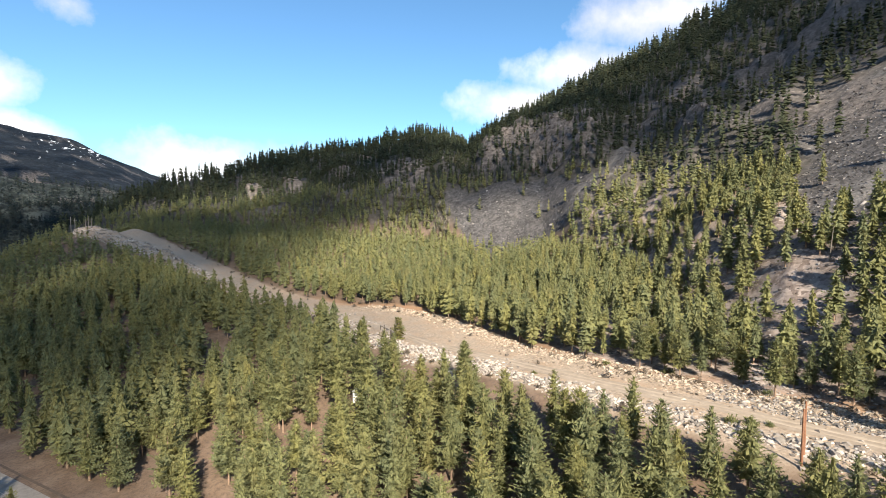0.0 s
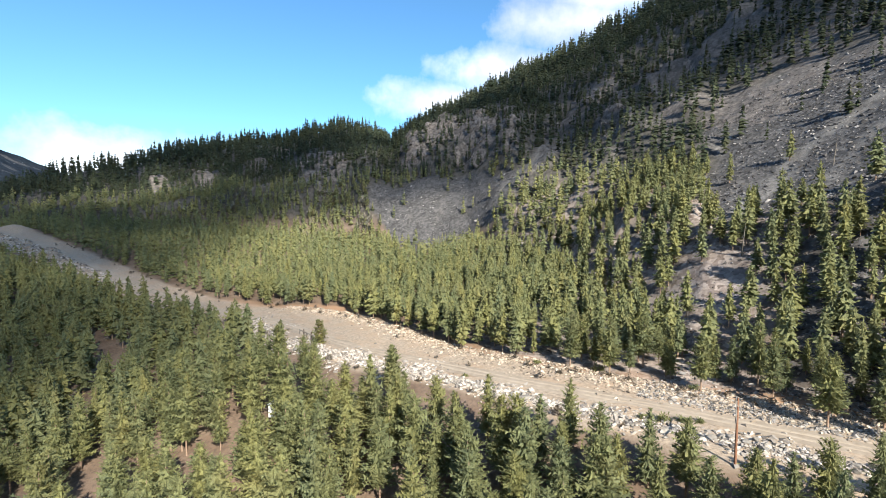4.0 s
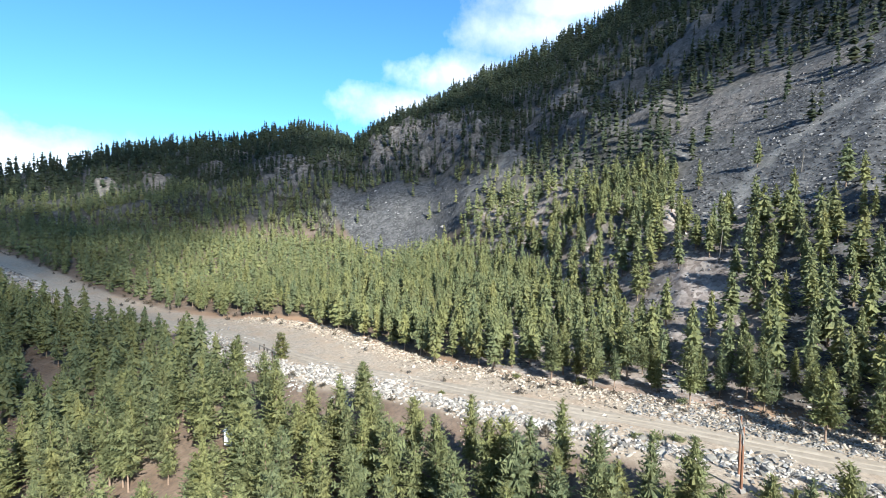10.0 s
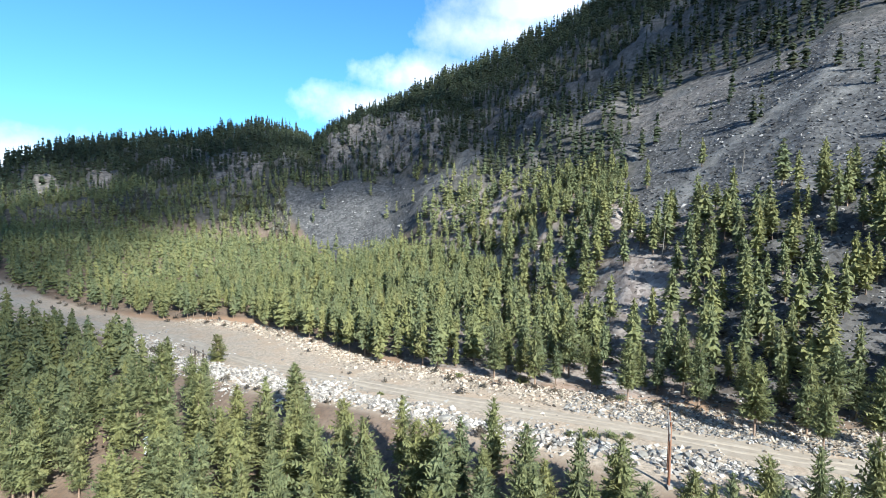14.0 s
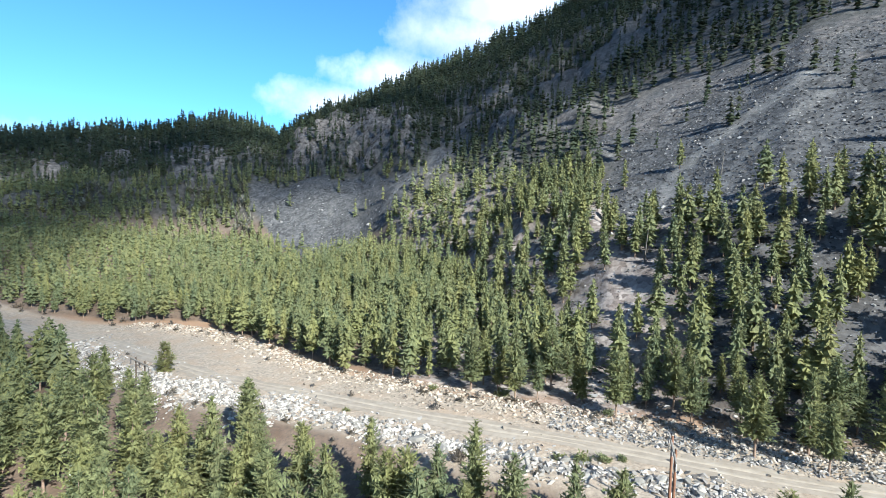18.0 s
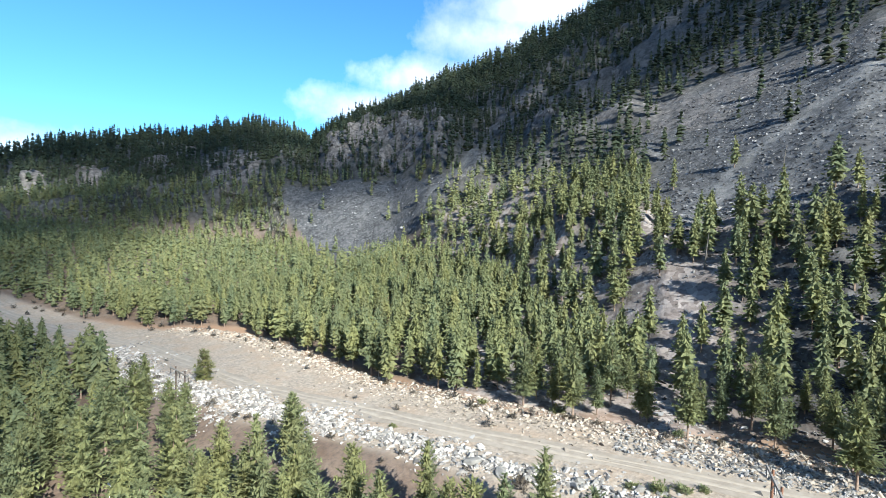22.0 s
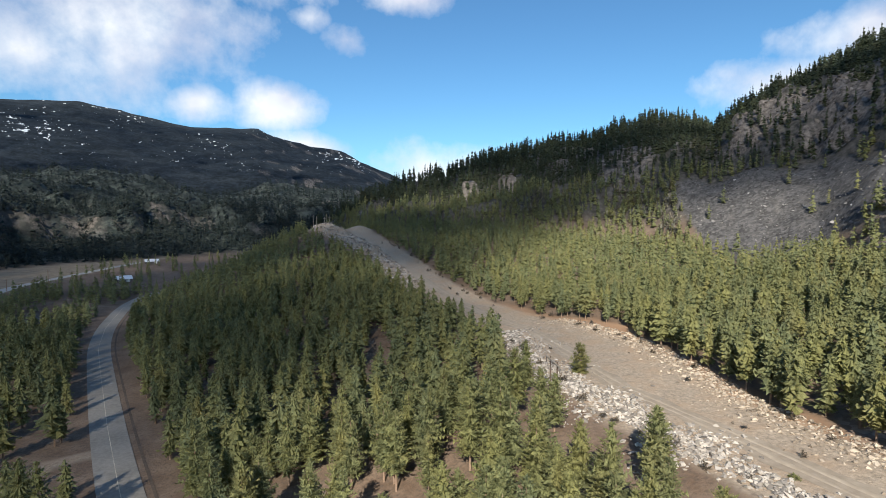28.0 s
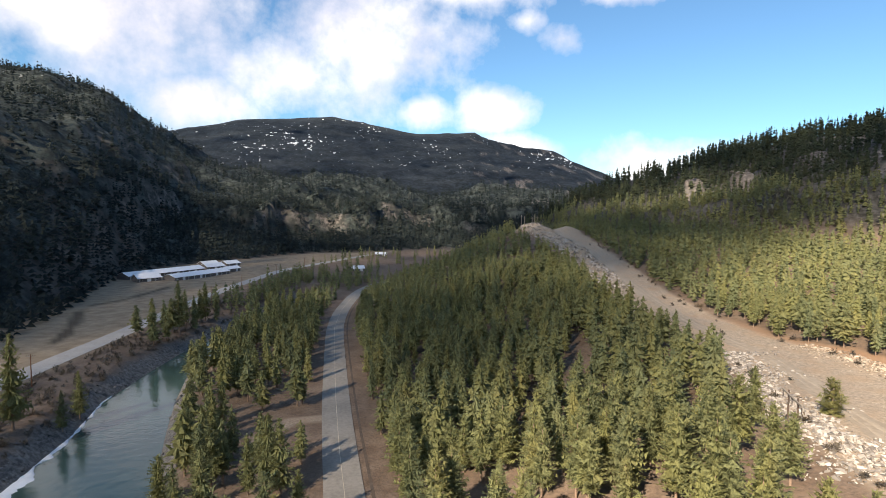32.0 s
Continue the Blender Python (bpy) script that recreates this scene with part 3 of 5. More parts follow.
def ribbon(name, mat, tab, y0, y1, half, lift, label, step=4.0, offset=0.0, ragged=0.0):
    """A strip of road along a line of the plan, laid on the land."""
    ys = np.arange(y0, y1 + step, step)
    xs = along(tab, ys, 1)
    k = np.ones(9) / 9
    xs = np.convolve(np.pad(xs, 4, mode="edge"), k, "valid")
    tx, ty = np.gradient(xs), np.gradient(ys)
    ln = np.hypot(tx, ty)
    nx, ny = ty / ln, -tx / ln
    offs = np.linspace(-half, half, 7) + offset
    X, Y = xs[:, None] + nx[:, None] * offs, ys[:, None] + ny[:, None] * offs
    if ragged:
        edge = 1 + ragged * np.stack([vnoise(ys, ys * 0, 5, 97, 3), vnoise(ys, ys * 0 + 9, 5, 98, 3)], 1)
        wob = np.interp(np.linspace(-1, 1, 7), (-1, 1), (0, 1))
        X = xs[:, None] + nx[:, None] * offs * (edge[:, :1] * (1 - wob) + edge[:, 1:] * wob)
    mid = ground(xs, ys)
    Z = mid[:, None] + lift + 0.06 * (1 - ((offs - offset) / half) ** 2)[None] * (abs(offset) < 2)
    top = np.stack([X, Y, np.broadcast_to(Z, X.shape)], -1).reshape(-1, 3)
    ob = new(name, mesh_from(name, top, grid_faces(len(ys), 7)[:, ::-1], mat))
    ob.data.polygons.foreach_set("use_smooth", np.ones(len(ob.data.polygons), bool))
    return tagged(ob, label, "road", kind="structure")


ribbon("road", M_ASPHALT, ROAD, -190, 440, 3.5, 0.12, "grey two-lane asphalt road through the pines")
ribbon("highway", M_HIGHWAY, HIGHWAY, -190, 610, 4.2, 0.15, "pale grey asphalt highway along the dry field")

# water
wy = np.arange(-280, 350, 7.0)
wx, wh = along(RIVER, wy, 1), along(RIVER, wy, 2) + 3
mw, nw, bw = material("river water", 0.08)
bw.inputs["Base Color"].default_value = (0.045, 0.085, 0.078, 1)
bw.inputs["Specular IOR Level"].default_value = 0.5
nw.l.new(nw.add("ShaderNodeBump", {"Height": nw.noise(0.35, 5.0, 0.6, nw.add("ShaderNodeNewGeometry").outputs["Position"]), "Strength": 0.25, "Distance": 0.3}).outputs[0], bw.inputs["Normal"])
wv = np.stack([np.stack([wx - wh, wy, wy * 0 - 5.2], -1), np.stack([wx + wh, wy, wy * 0 - 5.2], -1)], 1).reshape(-1, 3)
tagged(new("water", mesh_from("water", wv, grid_faces(len(wy), 2)[:, ::-1], mw)), "green-grey river water between stony banks", "river", kind="structure")

M_ICE = simple("shore ice", (0.7, 0.73, 0.76), (0.84, 0.86, 0.88), 0.6, 0.6, bump=0.05)


def ice(y0, y1, side, reach, label):
    """A ragged shelf of ice and snow along the waterline."""
    ys_ = np.arange(y0, y1, 0.6)
    taper = smooth((y1 - ys_) / (0.6 * (y1 - y0))) * smooth((ys_ - y0) / 4)
    shore = along(RIVER, ys_, 1) + side * (along(RIVER, ys_, 2) + 1.6 + 0.8 * vnoise(ys_, ys_ * 0, 3.0, 95, 2))
    w = np.maximum(0.15, reach * taper * (0.5 + 0.55 * vnoise(ys_, ys_ * 0 + 5, 6.0, 96, 2) + 0.5 * vnoise(ys_, ys_ * 0 + 2, 1.8, 99, 2)) + 0.4)
    V_ = [np.stack([shore - side * w * f, ys_, np.full_like(ys_, z)], -1) for f, z in ((0, -5.0), (0.3, -5.02), (0.85, -5.08), (1.0, -5.24))]
    tagged(new("shore_ice", mesh_from("shore_ice", np.stack(V_, 1).reshape(-1, 3), grid_faces(len(ys_), 4)[:, ::side], M_ICE)), label, "ice", kind="structure")


ice(20, 150, -1, 5.0, "white ice shelf along the stony river bank")
ice(60, 102, 1, 0.6, "thin white ice edge along the wooded bank")
ice(284, 336, 1, 3.5, "white ice patch on the upper river")

# ---- trees ----


def tufts(centres, outward, radius, blades, rng, flat=0.55):
    """Sprays of needle blades: a fan of triangles round each centre."""
    nc = len(centres)
    ang = rng.random((nc, 1)) * 6.28 + np.arange(blades)[None] * (6.28 / blades) + rng.normal(0, 0.25, (nc, blades))
    r = radius[:, None] * rng.uniform(0.65, 1.25, (nc, blades))
    tilt = rng.normal(0.15, flat, (nc, blades))
    wide = 0.45 * 6.28 / blades
    out = []
    for s in (-1, 1):
        a = ang + s * wide * 0.5
        out.append(np.stack([np.cos(a) * r, np.sin(a) * r, r * tilt * 0.6], -1))
    tip = np.stack(out, 2) + outward[:, None, None, :] * (radius * 0.25)[:, None, None, None]
    verts = np.concatenate([centres[:, None, :], (centres[:, None, None, :] + tip).reshape(nc, blades * 2, 3)], 1)
    base = np.arange(nc)[:, None] * (1 + 2 * blades)
    faces = np.stack([base + 0 * np.arange(blades)[None], base + 1 + 2 * np.arange(blades)[None], base + 2 + 2 * np.arange(blades)[None]], -1)
    return verts.reshape(-1, 3), faces.reshape(-1, 3)


def skirts(height, spread, start, layers, segs, seed, solid=1.0):
    """A conifer's crown as overlapping ragged skirts of boughs."""
    rng = np.random.default_rng(seed)
    V, F = [], []
    for k in range(layers):
        t = (k + rng.uniform(-0.4, 0.4)) / max(layers - 1, 1)
        t = min(max(t, 0), 1)
        z = height * (start + (1 - start) * t * 0.96)
        reach = solid * spread * (0.45 * (1 - t) + 0.55 * math.sqrt(max(0.0, 1 - t * t))) * (0.7 + 0.3 * min(1, t / 0.2)) * rng.uniform(0.72, 1.2) + 0.12
        off = rng.normal(0, 0.13 * spread, 2) * (1 - 0.7 * t)
        top = z + 0.42 * reach + height * 0.035
        n = len(V)
        V.append((off[0], off[1], min(top, height)))
        a0 = rng.random() * 6.28
        for i in range(segs):
            a = a0 + 6.28319 * (i + rng.uniform(-0.25, 0.25)) / segs
            r = reach * (rng.uniform(0.9, 1.25) if i % 2 else rng.uniform(0.42, 0.7))
            V.append((off[0] + math.cos(a) * r, off[1] + math.sin(a) * r, z - 0.2 * r + rng.normal(0, 0.26)))
        for i in range(segs):
            F.append((n, n + 1 + i, n + 1 + (i + 1) % segs))
    return np.array(V), np.array(F)


def boughs(height, spread, start, whorls, per, pairs, seed, full=0.6, fine=1.0):
    """A conifer's crown as whorls of feathered boughs: pairs of side sprays along each limb, and a tip."""
    rng = np.random.default_rng(seed)
    V, F = [], []

    def leaf(a, b, c):
        n = len(V)
        V.extend((a, b, c))
        F.append((n, n + 1, n + 2))

    for k in range(whorls):
        t = min(max((k + rng.uniform(-0.35, 0.35)) / (whorls - 1), 0), 1)
        z0 = height * (start + (0.985 - start) * t)
        reach = spread * (1 - t) ** full * (0.62 + 0.38 * min(1, t / 0.22)) * rng.uniform(0.8, 1.12) + 0.15
        slope = -0.3 + 0.75 * t
        nb = max(3, int(round(per * (1 - 0.4 * t))))
        a0 = rng.random() * 6.28
        for b in range(nb):
            if rng.random() < 0.07:
                continue
            a = a0 + 6.2832 * b / nb + rng.normal(0, 0.18)
            ln = reach * rng.uniform(0.62, 1.18)
            zb = z0 + rng.normal(0, 0.12)
            d, e = np.array((math.cos(a), math.sin(a), 0.0)), np.array((-math.sin(a), math.cos(a), 0.0))
            tilt = rng.normal(0, 0.45)

            def at(q):
                return d * (ln * q) + np.array((0, 0, zb + slope * ln * q + 0.2 * ln * q * q))
            step = 0.78 / pairs
            for i in range(pairs):
                q = 0.2 + step * (i + 0.5)
                w = fine * (0.3 + 0.36 * ln) * (1.05 - 0.6 * q) * rng.uniform(0.6, 1.35)
                for s_ in (-1, 1):
                    tip = at(q) + d * w * rng.uniform(0.2, 0.9) + e * s_ * w + np.array((0, 0, s_ * tilt * w + rng.normal(0.05, 0.32) * w))
                    leaf(at(max(q - 0.45 * step, 0.05)), at(q + 0.45 * step), tip)
            leaf(at(0.72) + e * 0.14, at(0.72) - e * 0.14, at(1.0) + d * 0.3 + np.array((0, 0, 0.1)))
    n = len(V)
    V.extend((np.array((0.16, 0, height * 0.94)), np.array((-0.1, 0.14, height * 0.94)), np.array((-0.1, -0.14, height * 0.94)), np.array((0, 0, height * 1.01))))
    F.extend(((n, n + 1, n + 3), (n + 1, n + 2, n + 3), (n + 2, n, n + 3)))
    return np.array(V), np.array(F)


def both(*meshes):
    """Several (verts, faces) as one."""
    V, F, n = [], [], 0
    for v, f in meshes:
        V.append(v)
        F.append(f + n)
        n += len(v)
    return np.concatenate(V), np.concatenate(F)


def trunk(height, radius, sides, seed, limbs=0):
    rng = np.random.default_rng(seed)
    verts, faces = [], []

    def stick(p0, p1, r0, r1, n):
        p0, p1 = np.array(p0, float), np.array(p1, float)
        d = (p1 - p0) / np.linalg.norm(p1 - p0)
        u = np.cross(d, (0.3, 0.9, 0.1)); u /= np.linalg.norm(u)
        v = np.cross(d, u)
        k = len(verts)
        for p, r in ((p0, r0), (p1, r1)):
            for i in range(n):
                a = 6.28319 * i / n
                verts.append(p + r * (math.cos(a) * u + math.sin(a) * v))
        for i in range(n):
            j = (i + 1) % n
            faces.append((k + i, k + j, k + n + j)); faces.append((k + i, k + n + j, k + n + i))
    lean = rng.normal(0, 0.012, 2) * height
    ps = [(0, 0, -0.4), (lean[0] * 0.3, lean[1] * 0.3, height * 0.45), (0, 0, height * 0.97)]
    stick(ps[0], ps[1], radius, radius * 0.62, sides)
    stick(ps[1], ps[2], radius * 0.62, 0.02, sides)
    for i in range(limbs):
        z = height * rng.uniform(0.15, 0.8)
        a, ln = rng.random() * 6.28, rng.uniform(0.7, 1.6) * (1.1 - z / height)
        stick((0, 0, z), (math.cos(a) * ln, math.sin(a) * ln, z - 0.15 * ln), 0.045, 0.012, 3)
    return np.array(verts), np.array(faces)


def scatter(x0, x1, y0, y1, gap, keep, seed):
    """Jittered places kept with the chance keep(x, y)."""
    rng = np.random.default_rng(seed)
    X, Y = np.meshgrid(np.arange(x0, x1, gap), np.arange(y0, y1, gap))
    X = (X + rng.uniform(-0.48, 0.48, X.shape) * gap).ravel()
    Y = (Y + rng.uniform(-0.48, 0.48, Y.shape) * gap).ravel()
    ok = rng.random(len(X)) < keep(X, Y)
    return X[ok], Y[ok]


def near_keep(x, y):
    """How likely a tree stands at a place of the valley floor and lower slopes, on a grid of 4 m."""
    rx, sx, sw = along(ROAD, y, 1), along(STRIP, y, 1), along(STRIP, y, 3)
    r, th = np.hypot(x, y), np.degrees(np.arctan2(x, y))
    nf = np.interp(th, NEAR_HILLS[0], NEAR_HILLS[1])
    k = np.zeros_like(x)
    clump = vnoise(x, y, 26, 71, 2)
    bench = (x > rx + 9) & (x < sx - sw - 2 - 5 * smooth((y - 45) / 15))
    k = np.where(bench, 0.74 + 0.25 * clump, k)
    glade = (((x - 15) * 0.62 - (y - 71) * 0.78) / 22) ** 2 + (((x - 15) * 0.78 + (y - 71) * 0.62) / 4.5) ** 2 < 1 + 0.4 * clump
    glade = glade | (np.hypot((x - 35) * 1.4, (y - 128) * 0.6) < 7)
    k = np.where(bench & glade, 0.04, k)
    k = np.where(bench & (y < 60) & (x > np.interp(y, (-60, 38, 60), (36, 36, 44))), 0.0, k)
    k = np.where(bench & (np.abs(y + 12) < 4) & (x > 30), 0.0, k)
    flat = (x > sx + sw + 1) & (r < nf + 8)
    k = np.where(flat, 0.95, k)
    slope = (x > sx + sw + 3) & (r >= nf + 8) & (r < nf + np.where(th > 62, 100, 75))
    k = np.where(slope, np.where(th > 62, 0.74, 0.85) + 0.35 * clump, k)
    k = np.where((x > sx + sw + 1) & (y < 22) & (r < nf + 75), np.maximum(0.72 + 0.45 * clump, 0.6), k)
    west = (x < rx - 7) & (x > along(RIVER, y, 1) + along(RIVER, y, 2) + 5)
    k = np.where(west, 0.5 + 0.5 * clump, k)
    k = np.where(west & (np.hypot(x + 33, y - 112) < 12), 0.0, k)
    hx = along(HIGHWAY, y, 1)
    bank = (x < along(RIVER, y, 1) - along(RIVER, y, 2) - 5) & (x > hx + 7)
    k = np.where(bank, np.where(y > 262, 0.55 + 0.5 * clump, np.where(y > 190, 0.1 + 0.2 * clump, 0.02 + 0.05 * clump)), k)
    k = np.where((bank & (y > 285) & (x < hx + 24)) | ((bank | west) & (y > 395)), 0.12 * k, k)
    zs = zones(x, y)
    rocky = np.where((th > 78) & (r < nf + 46), 0.0, 0.97)
    k = k * (1 - 0.75 * smooth((9 - np.abs(th - 91 + 0.25 * (r - nf - 18))) / 4) * smooth((15 - np.abs(r - nf - 20)) / 6))
    k = np.where((th > 99) & (th < 128) & (r > nf - 8) & (r < nf + 46), np.maximum(k, 0.85), k)
    return k * (1 - zs[0]) * (1 - rocky * zs[1]) * (1 - 0.6 * zs[11]) * (1 - smooth((13 - line_distance(x, y, RUNS[3])) / 4))


def hill_keep(x, y):
    """The same for the hillsides, on a grid of 6.5 m."""
    sx, sw = along(STRIP, y, 1), along(STRIP, y, 3)
    r, th = np.hypot(x, y), np.degrees(np.arctan2(x, y))
    nf, nc = np.interp(th, NEAR_HILLS[0], NEAR_HILLS[1]), np.interp(th, NEAR_HILLS[0], NEAR_HILLS[3])
    k = np.where((x > sx + sw) & (r > nf + np.where(th > 62, 100, 75)) & (r < nc + 25) & (th < 125), (np.where(th < 62, 0.95, 1.05) + 0.45 * vnoise(x, y, 40, 72, 2)) * (1 - 0.25 * smooth((r - 430) / 200)), 0.0)
    zs = zones(x, y)
    return k * (1 - 0.88 * zs[1]) * (1 - 0.55 * zs[11])


def far_keep(x, y, near=0.0):
    r, th = np.hypot(x, y), np.degrees(np.arctan2(x, y))
    ff = np.interp(th, FAR_HILLS[0], FAR_HILLS[1])
    return np.where(((x < along(HIGHWAY, y, 1) - 20) | (y > 560)) & (r > ff - 4 - 40 * smooth((-30 - th) / 6)) & (r < np.interp(th, FAR_HILLS[0], FAR_HILLS[2]) + 40) & (th > -50) & (th < 24), 0.95 * (1 - 0.6 * bluff_face(x, y, r - ff, th)) * np.where(r < ff + 190, near, 1 - near), 0.0)


def joined(name, xs, ys, variants, mat, seed, hmin, hmax, label, base_height=12.0):
    """Many trees of a far wood in one mesh."""
    rng = np.random.default_rng(seed)
    zs = ground(xs, ys)
    which = rng.integers(0, len(variants), len(xs))
    V, F, n = [], [], 0
    for k, (cv, cf) in enumerate(variants):
        idx = np.nonzero(which == k)[0]
        if not len(idx):
            continue
        h = rng.uniform(np.broadcast_to(hmin, len(xs))[idx], np.broadcast_to(hmax, len(xs))[idx]) / base_height
        w = h * rng.uniform(0.8, 1.2, len(idx))
        a = rng.random(len(idx)) * 6.28
        ca, sa = np.cos(a) * w, np.sin(a) * w
        x = cv[None, :, 0] * ca[:, None] - cv[None, :, 1] * sa[:, None] + xs[idx][:, None]
        y = cv[None, :, 0] * sa[:, None] + cv[None, :, 1] * ca[:, None] + ys[idx][:, None]
        z = cv[None, :, 2] * h[:, None] + zs[idx][:, None]
        V.append(np.stack([x, y, z], -1).reshape(-1, 3))
        F.append((cf[None] + (n + np.arange(len(idx)) * len(cv))[:, None, None]).reshape(-1, 3))
        n += len(idx) * len(cv)
    me = mesh_from(name, np.concatenate(V), np.concatenate(F), mat)
    me.shade_flat()
    return tagged(new(name, me), label, "forest", kind="stuff")


near_x, near_y = scatter(-130, 420, -120, 640, 4.4, near_keep, 1)
d_path = np.hypot(near_x + 12, near_y + 4)
seen_side = (near_y > -45)
order = np.argsort(np.where(seen_side, d_path, 9999))
close = order[:285]
rest = order[285:]
rest = rest[(near_y[rest] > -70)]
TREES = []
for i in range(6):
    h = 12.0
    low, wide_ = 0.13 + 0.07 * (i % 3), 2.5 + 0.22 * (i % 3)
    cv, cf = both(skirts(h, wide_, low, 18, 16, 150 + i, 0.46), boughs(h, wide_, low, 26, 9, 4, 100 + i, 0.55 + 0.1 * (i % 2), 0.55))
    tv, tf = trunk(h, 0.19, 8, 200 + i, 8)
    TREES.append((mesh_from("crown", cv, cf, M_NEEDLE), mesh_from("trunk", tv, tf, M_BARK)))
for crown_mesh, _ in TREES:
    crown_mesh.shade_flat()
rng = np.random.default_rng(5)
spots = [(near_x[k], near_y[k], rng.uniform(0.78, 1.22) if near_x[k] < 58 else rng.uniform(0.5, 1.0)) for k in close]
spots += [(41.5, 21, 0.88), (39.3, 11.5, 0.88), (43, 8.5, 0.88), (39.2, 3, 0.9), (40, -3, 0.88), (39.8, -7.5, 0.86), (45, 42.5, 0.9), (47, 44.5, 0.8), (51.5, 81, 0.88), (39, 29, 0.88), (33.5, 21, 0.9), (38, -14.7, 0.85), (38.3, -18.2, 0.85), (37, -22.5, 0.85), (41, -21.5, 0.8), (42, -26, 0.85), (38.5, -27, 0.9), (35, -15.5, 0.9), (36, -10.5, 0.85), (44, -31, 0.85), (36.5, 35.5, 0.9), (41, 37, 0.75), (35.5, 15, 0.85), (36, 7, 0.85), (36, 0, 0.85), (66, -23, 0.9), (70, -30, 1.0), (65, -31, 0.75), (72, -24, 0.85), (75, -34, 1.0), (68, -38, 0.95)]
for px, py, h in spots:
    cm, tm = TREES[rng.integers(0, 6)]
    t = tagged(new("pine_tree"), "green ponderosa pine with a bare lower trunk", "tree", "pines of the valley floor")
    t.matrix_basis = Matrix.LocRotScale((px, py, float(ground(px, py))), Euler((0, 0, rng.random() * 6.28)), (h * rng.uniform(0.9, 1.1), h * rng.uniform(0.9, 1.1), h))
    for nm, mm in (("trunk", tm), ("crown", cm)):
        o = new(nm, mm)
        o.parent = t
MID = []
for i in range(6):
    wide_ = 2.75 + 0.3 * (i % 3)
    MID.append(both(skirts(12.0, wide_, 0.1 + 0.05 * (i % 3), 16, 13, 350 + i, 0.58), boughs(12.0, wide_, 0.1 + 0.05 * (i % 3), 14, 6, 2, 300 + i, 0.56 + 0.1 * (i % 2), 0.55)))
tv_, tf_ = trunk(12.0, 0.2, 5, 400)
tv_[:, 2] = np.minimum(tv_[:, 2], 7.5)
MIDT = [(tv_, tf_)]
FAR = [both(skirts(12.0, 2.2 + 0.18 * i, 0.06, 9, 7, 500 + i, 0.8), boughs(12.0, 2.4 + 0.18 * i, 0.06, 8, 4, 1, 510 + i, 0.65)) for i in range(5)]
HILL = [skirts(12.0, 1.5 + 0.18 * i, 0.05, 10, 6, 520 + i) for i in range(5)]
dr_ = np.hypot(near_x[rest], near_y[rest])
bench_ = near_x[rest] < along(STRIP, near_y[rest], 1)
low_, a_, b_ = rest[bench_ & (dr_ < 260)], rest[~bench_ & (dr_ < 210)], rest[~(bench_ & (dr_ < 260)) & ~(~bench_ & (dr_ < 210))]
joined("pine_forest", near_x[low_], near_y[low_], MID, M_NEEDLE, 15, 8.5, 14.5, "tall green pine forest between the road and the gravel strip")
joined("pine_trunks", near_x[low_], near_y[low_], MIDT, M_BARK, 15, 8.5, 14.5, "brown pine trunks between the road and the strip")
joined("pine_forest", near_x[a_], near_y[a_], MID, M_NEEDLE, 11, 7, 13, "dense sunlit green pine forest on the valley floor")
joined("pine_trunks", near_x[a_], near_y[a_], MIDT, M_BARK, 11, 7, 13, "brown pine trunks under the forest crowns")
joined("pine_forest", near_x[b_], near_y[b_], FAR, M_NEEDLE, 12, 6.5, 11.5, "dense green pine forest below the ridge")
hx_, hy_ = scatter(60, 800, -320, 760, 6.0, hill_keep, 2)
tall_ = 1 + 0.5 * smooth((np.hypot(hx_, hy_) - 430) / 230)
joined("mountain_forest", hx_, hy_, HILL, M_NEEDLE_SHADED, 13, 7 * tall_, 15 * tall_, "conifer forest on the rocky mountainside, darkened in colour for shade")
WOOD = [skirts(12.0, 2.3 + 0.35 * i, 0.04, 5, 7, 540 + i) for i in range(5)]
fx_, fy_ = scatter(-520, 420, 150, 1000, 5.6, lambda x, y: far_keep(x, y, 1.0), 4)
joined("mountain_forest", fx_, fy_, WOOD, M_NEEDLE_HAZE, 16, 6, 15, "dark haze-tinted conifers among bluffs at the foot of the far mountain")
fx_, fy_ = scatter(-1080, 520, 150, 1350, 11.0, far_keep, 3)
joined("mountain_forest", fx_, fy_, WOOD, M_NEEDLE_HAZE, 14, 8, 15, "dark haze-tinted conifer forest covering the far mountain")


# ---- power line ----


def part(name, me_or_bm, mat, parent, label=""):
    """Links a bmesh or mesh as one part under a thing or a part."""
    if isinstance(me_or_bm, bmesh.types.BMesh):
        me = bpy.data.meshes.new(name)
        me_or_bm.to_mesh(me)
        me_or_bm.free()
        me.materials.append(mat)
    else:
        me = me_or_bm
    ob = new(name, me)
    ob.parent = parent
    return tagged(ob, label) if label else ob


def rod(p0, p1, r0, r1, sides=10):
    """A tapered round bar between two points."""
    bm = bmesh.new()
    p0, p1 = Vector(p0), Vector(p1)
    q = (p1 - p0).to_track_quat("Z", "Y").to_matrix().to_4x4()
    bmesh.ops.create_cone(bm, cap_ends=True, segments=sides, radius1=r0, radius2=r1, depth=(p1 - p0).length, matrix=Matrix.Translation((p0 + p1) / 2) @ q)
    return bm


def box(x, y, z, at=(0, 0, 0), bevel=0.02, turn=0.0):
    bm = bmesh.new()
    bmesh.ops.create_cube(bm, size=1.0, matrix=pose(*at, 0, 0, turn) @ Matrix.Diagonal((x, y, z, 1)))
    if bevel:
        bmesh.ops.bevel(bm, geom=bm.edges[:], offset=bevel, segments=1, affect="EDGES")
    return bm


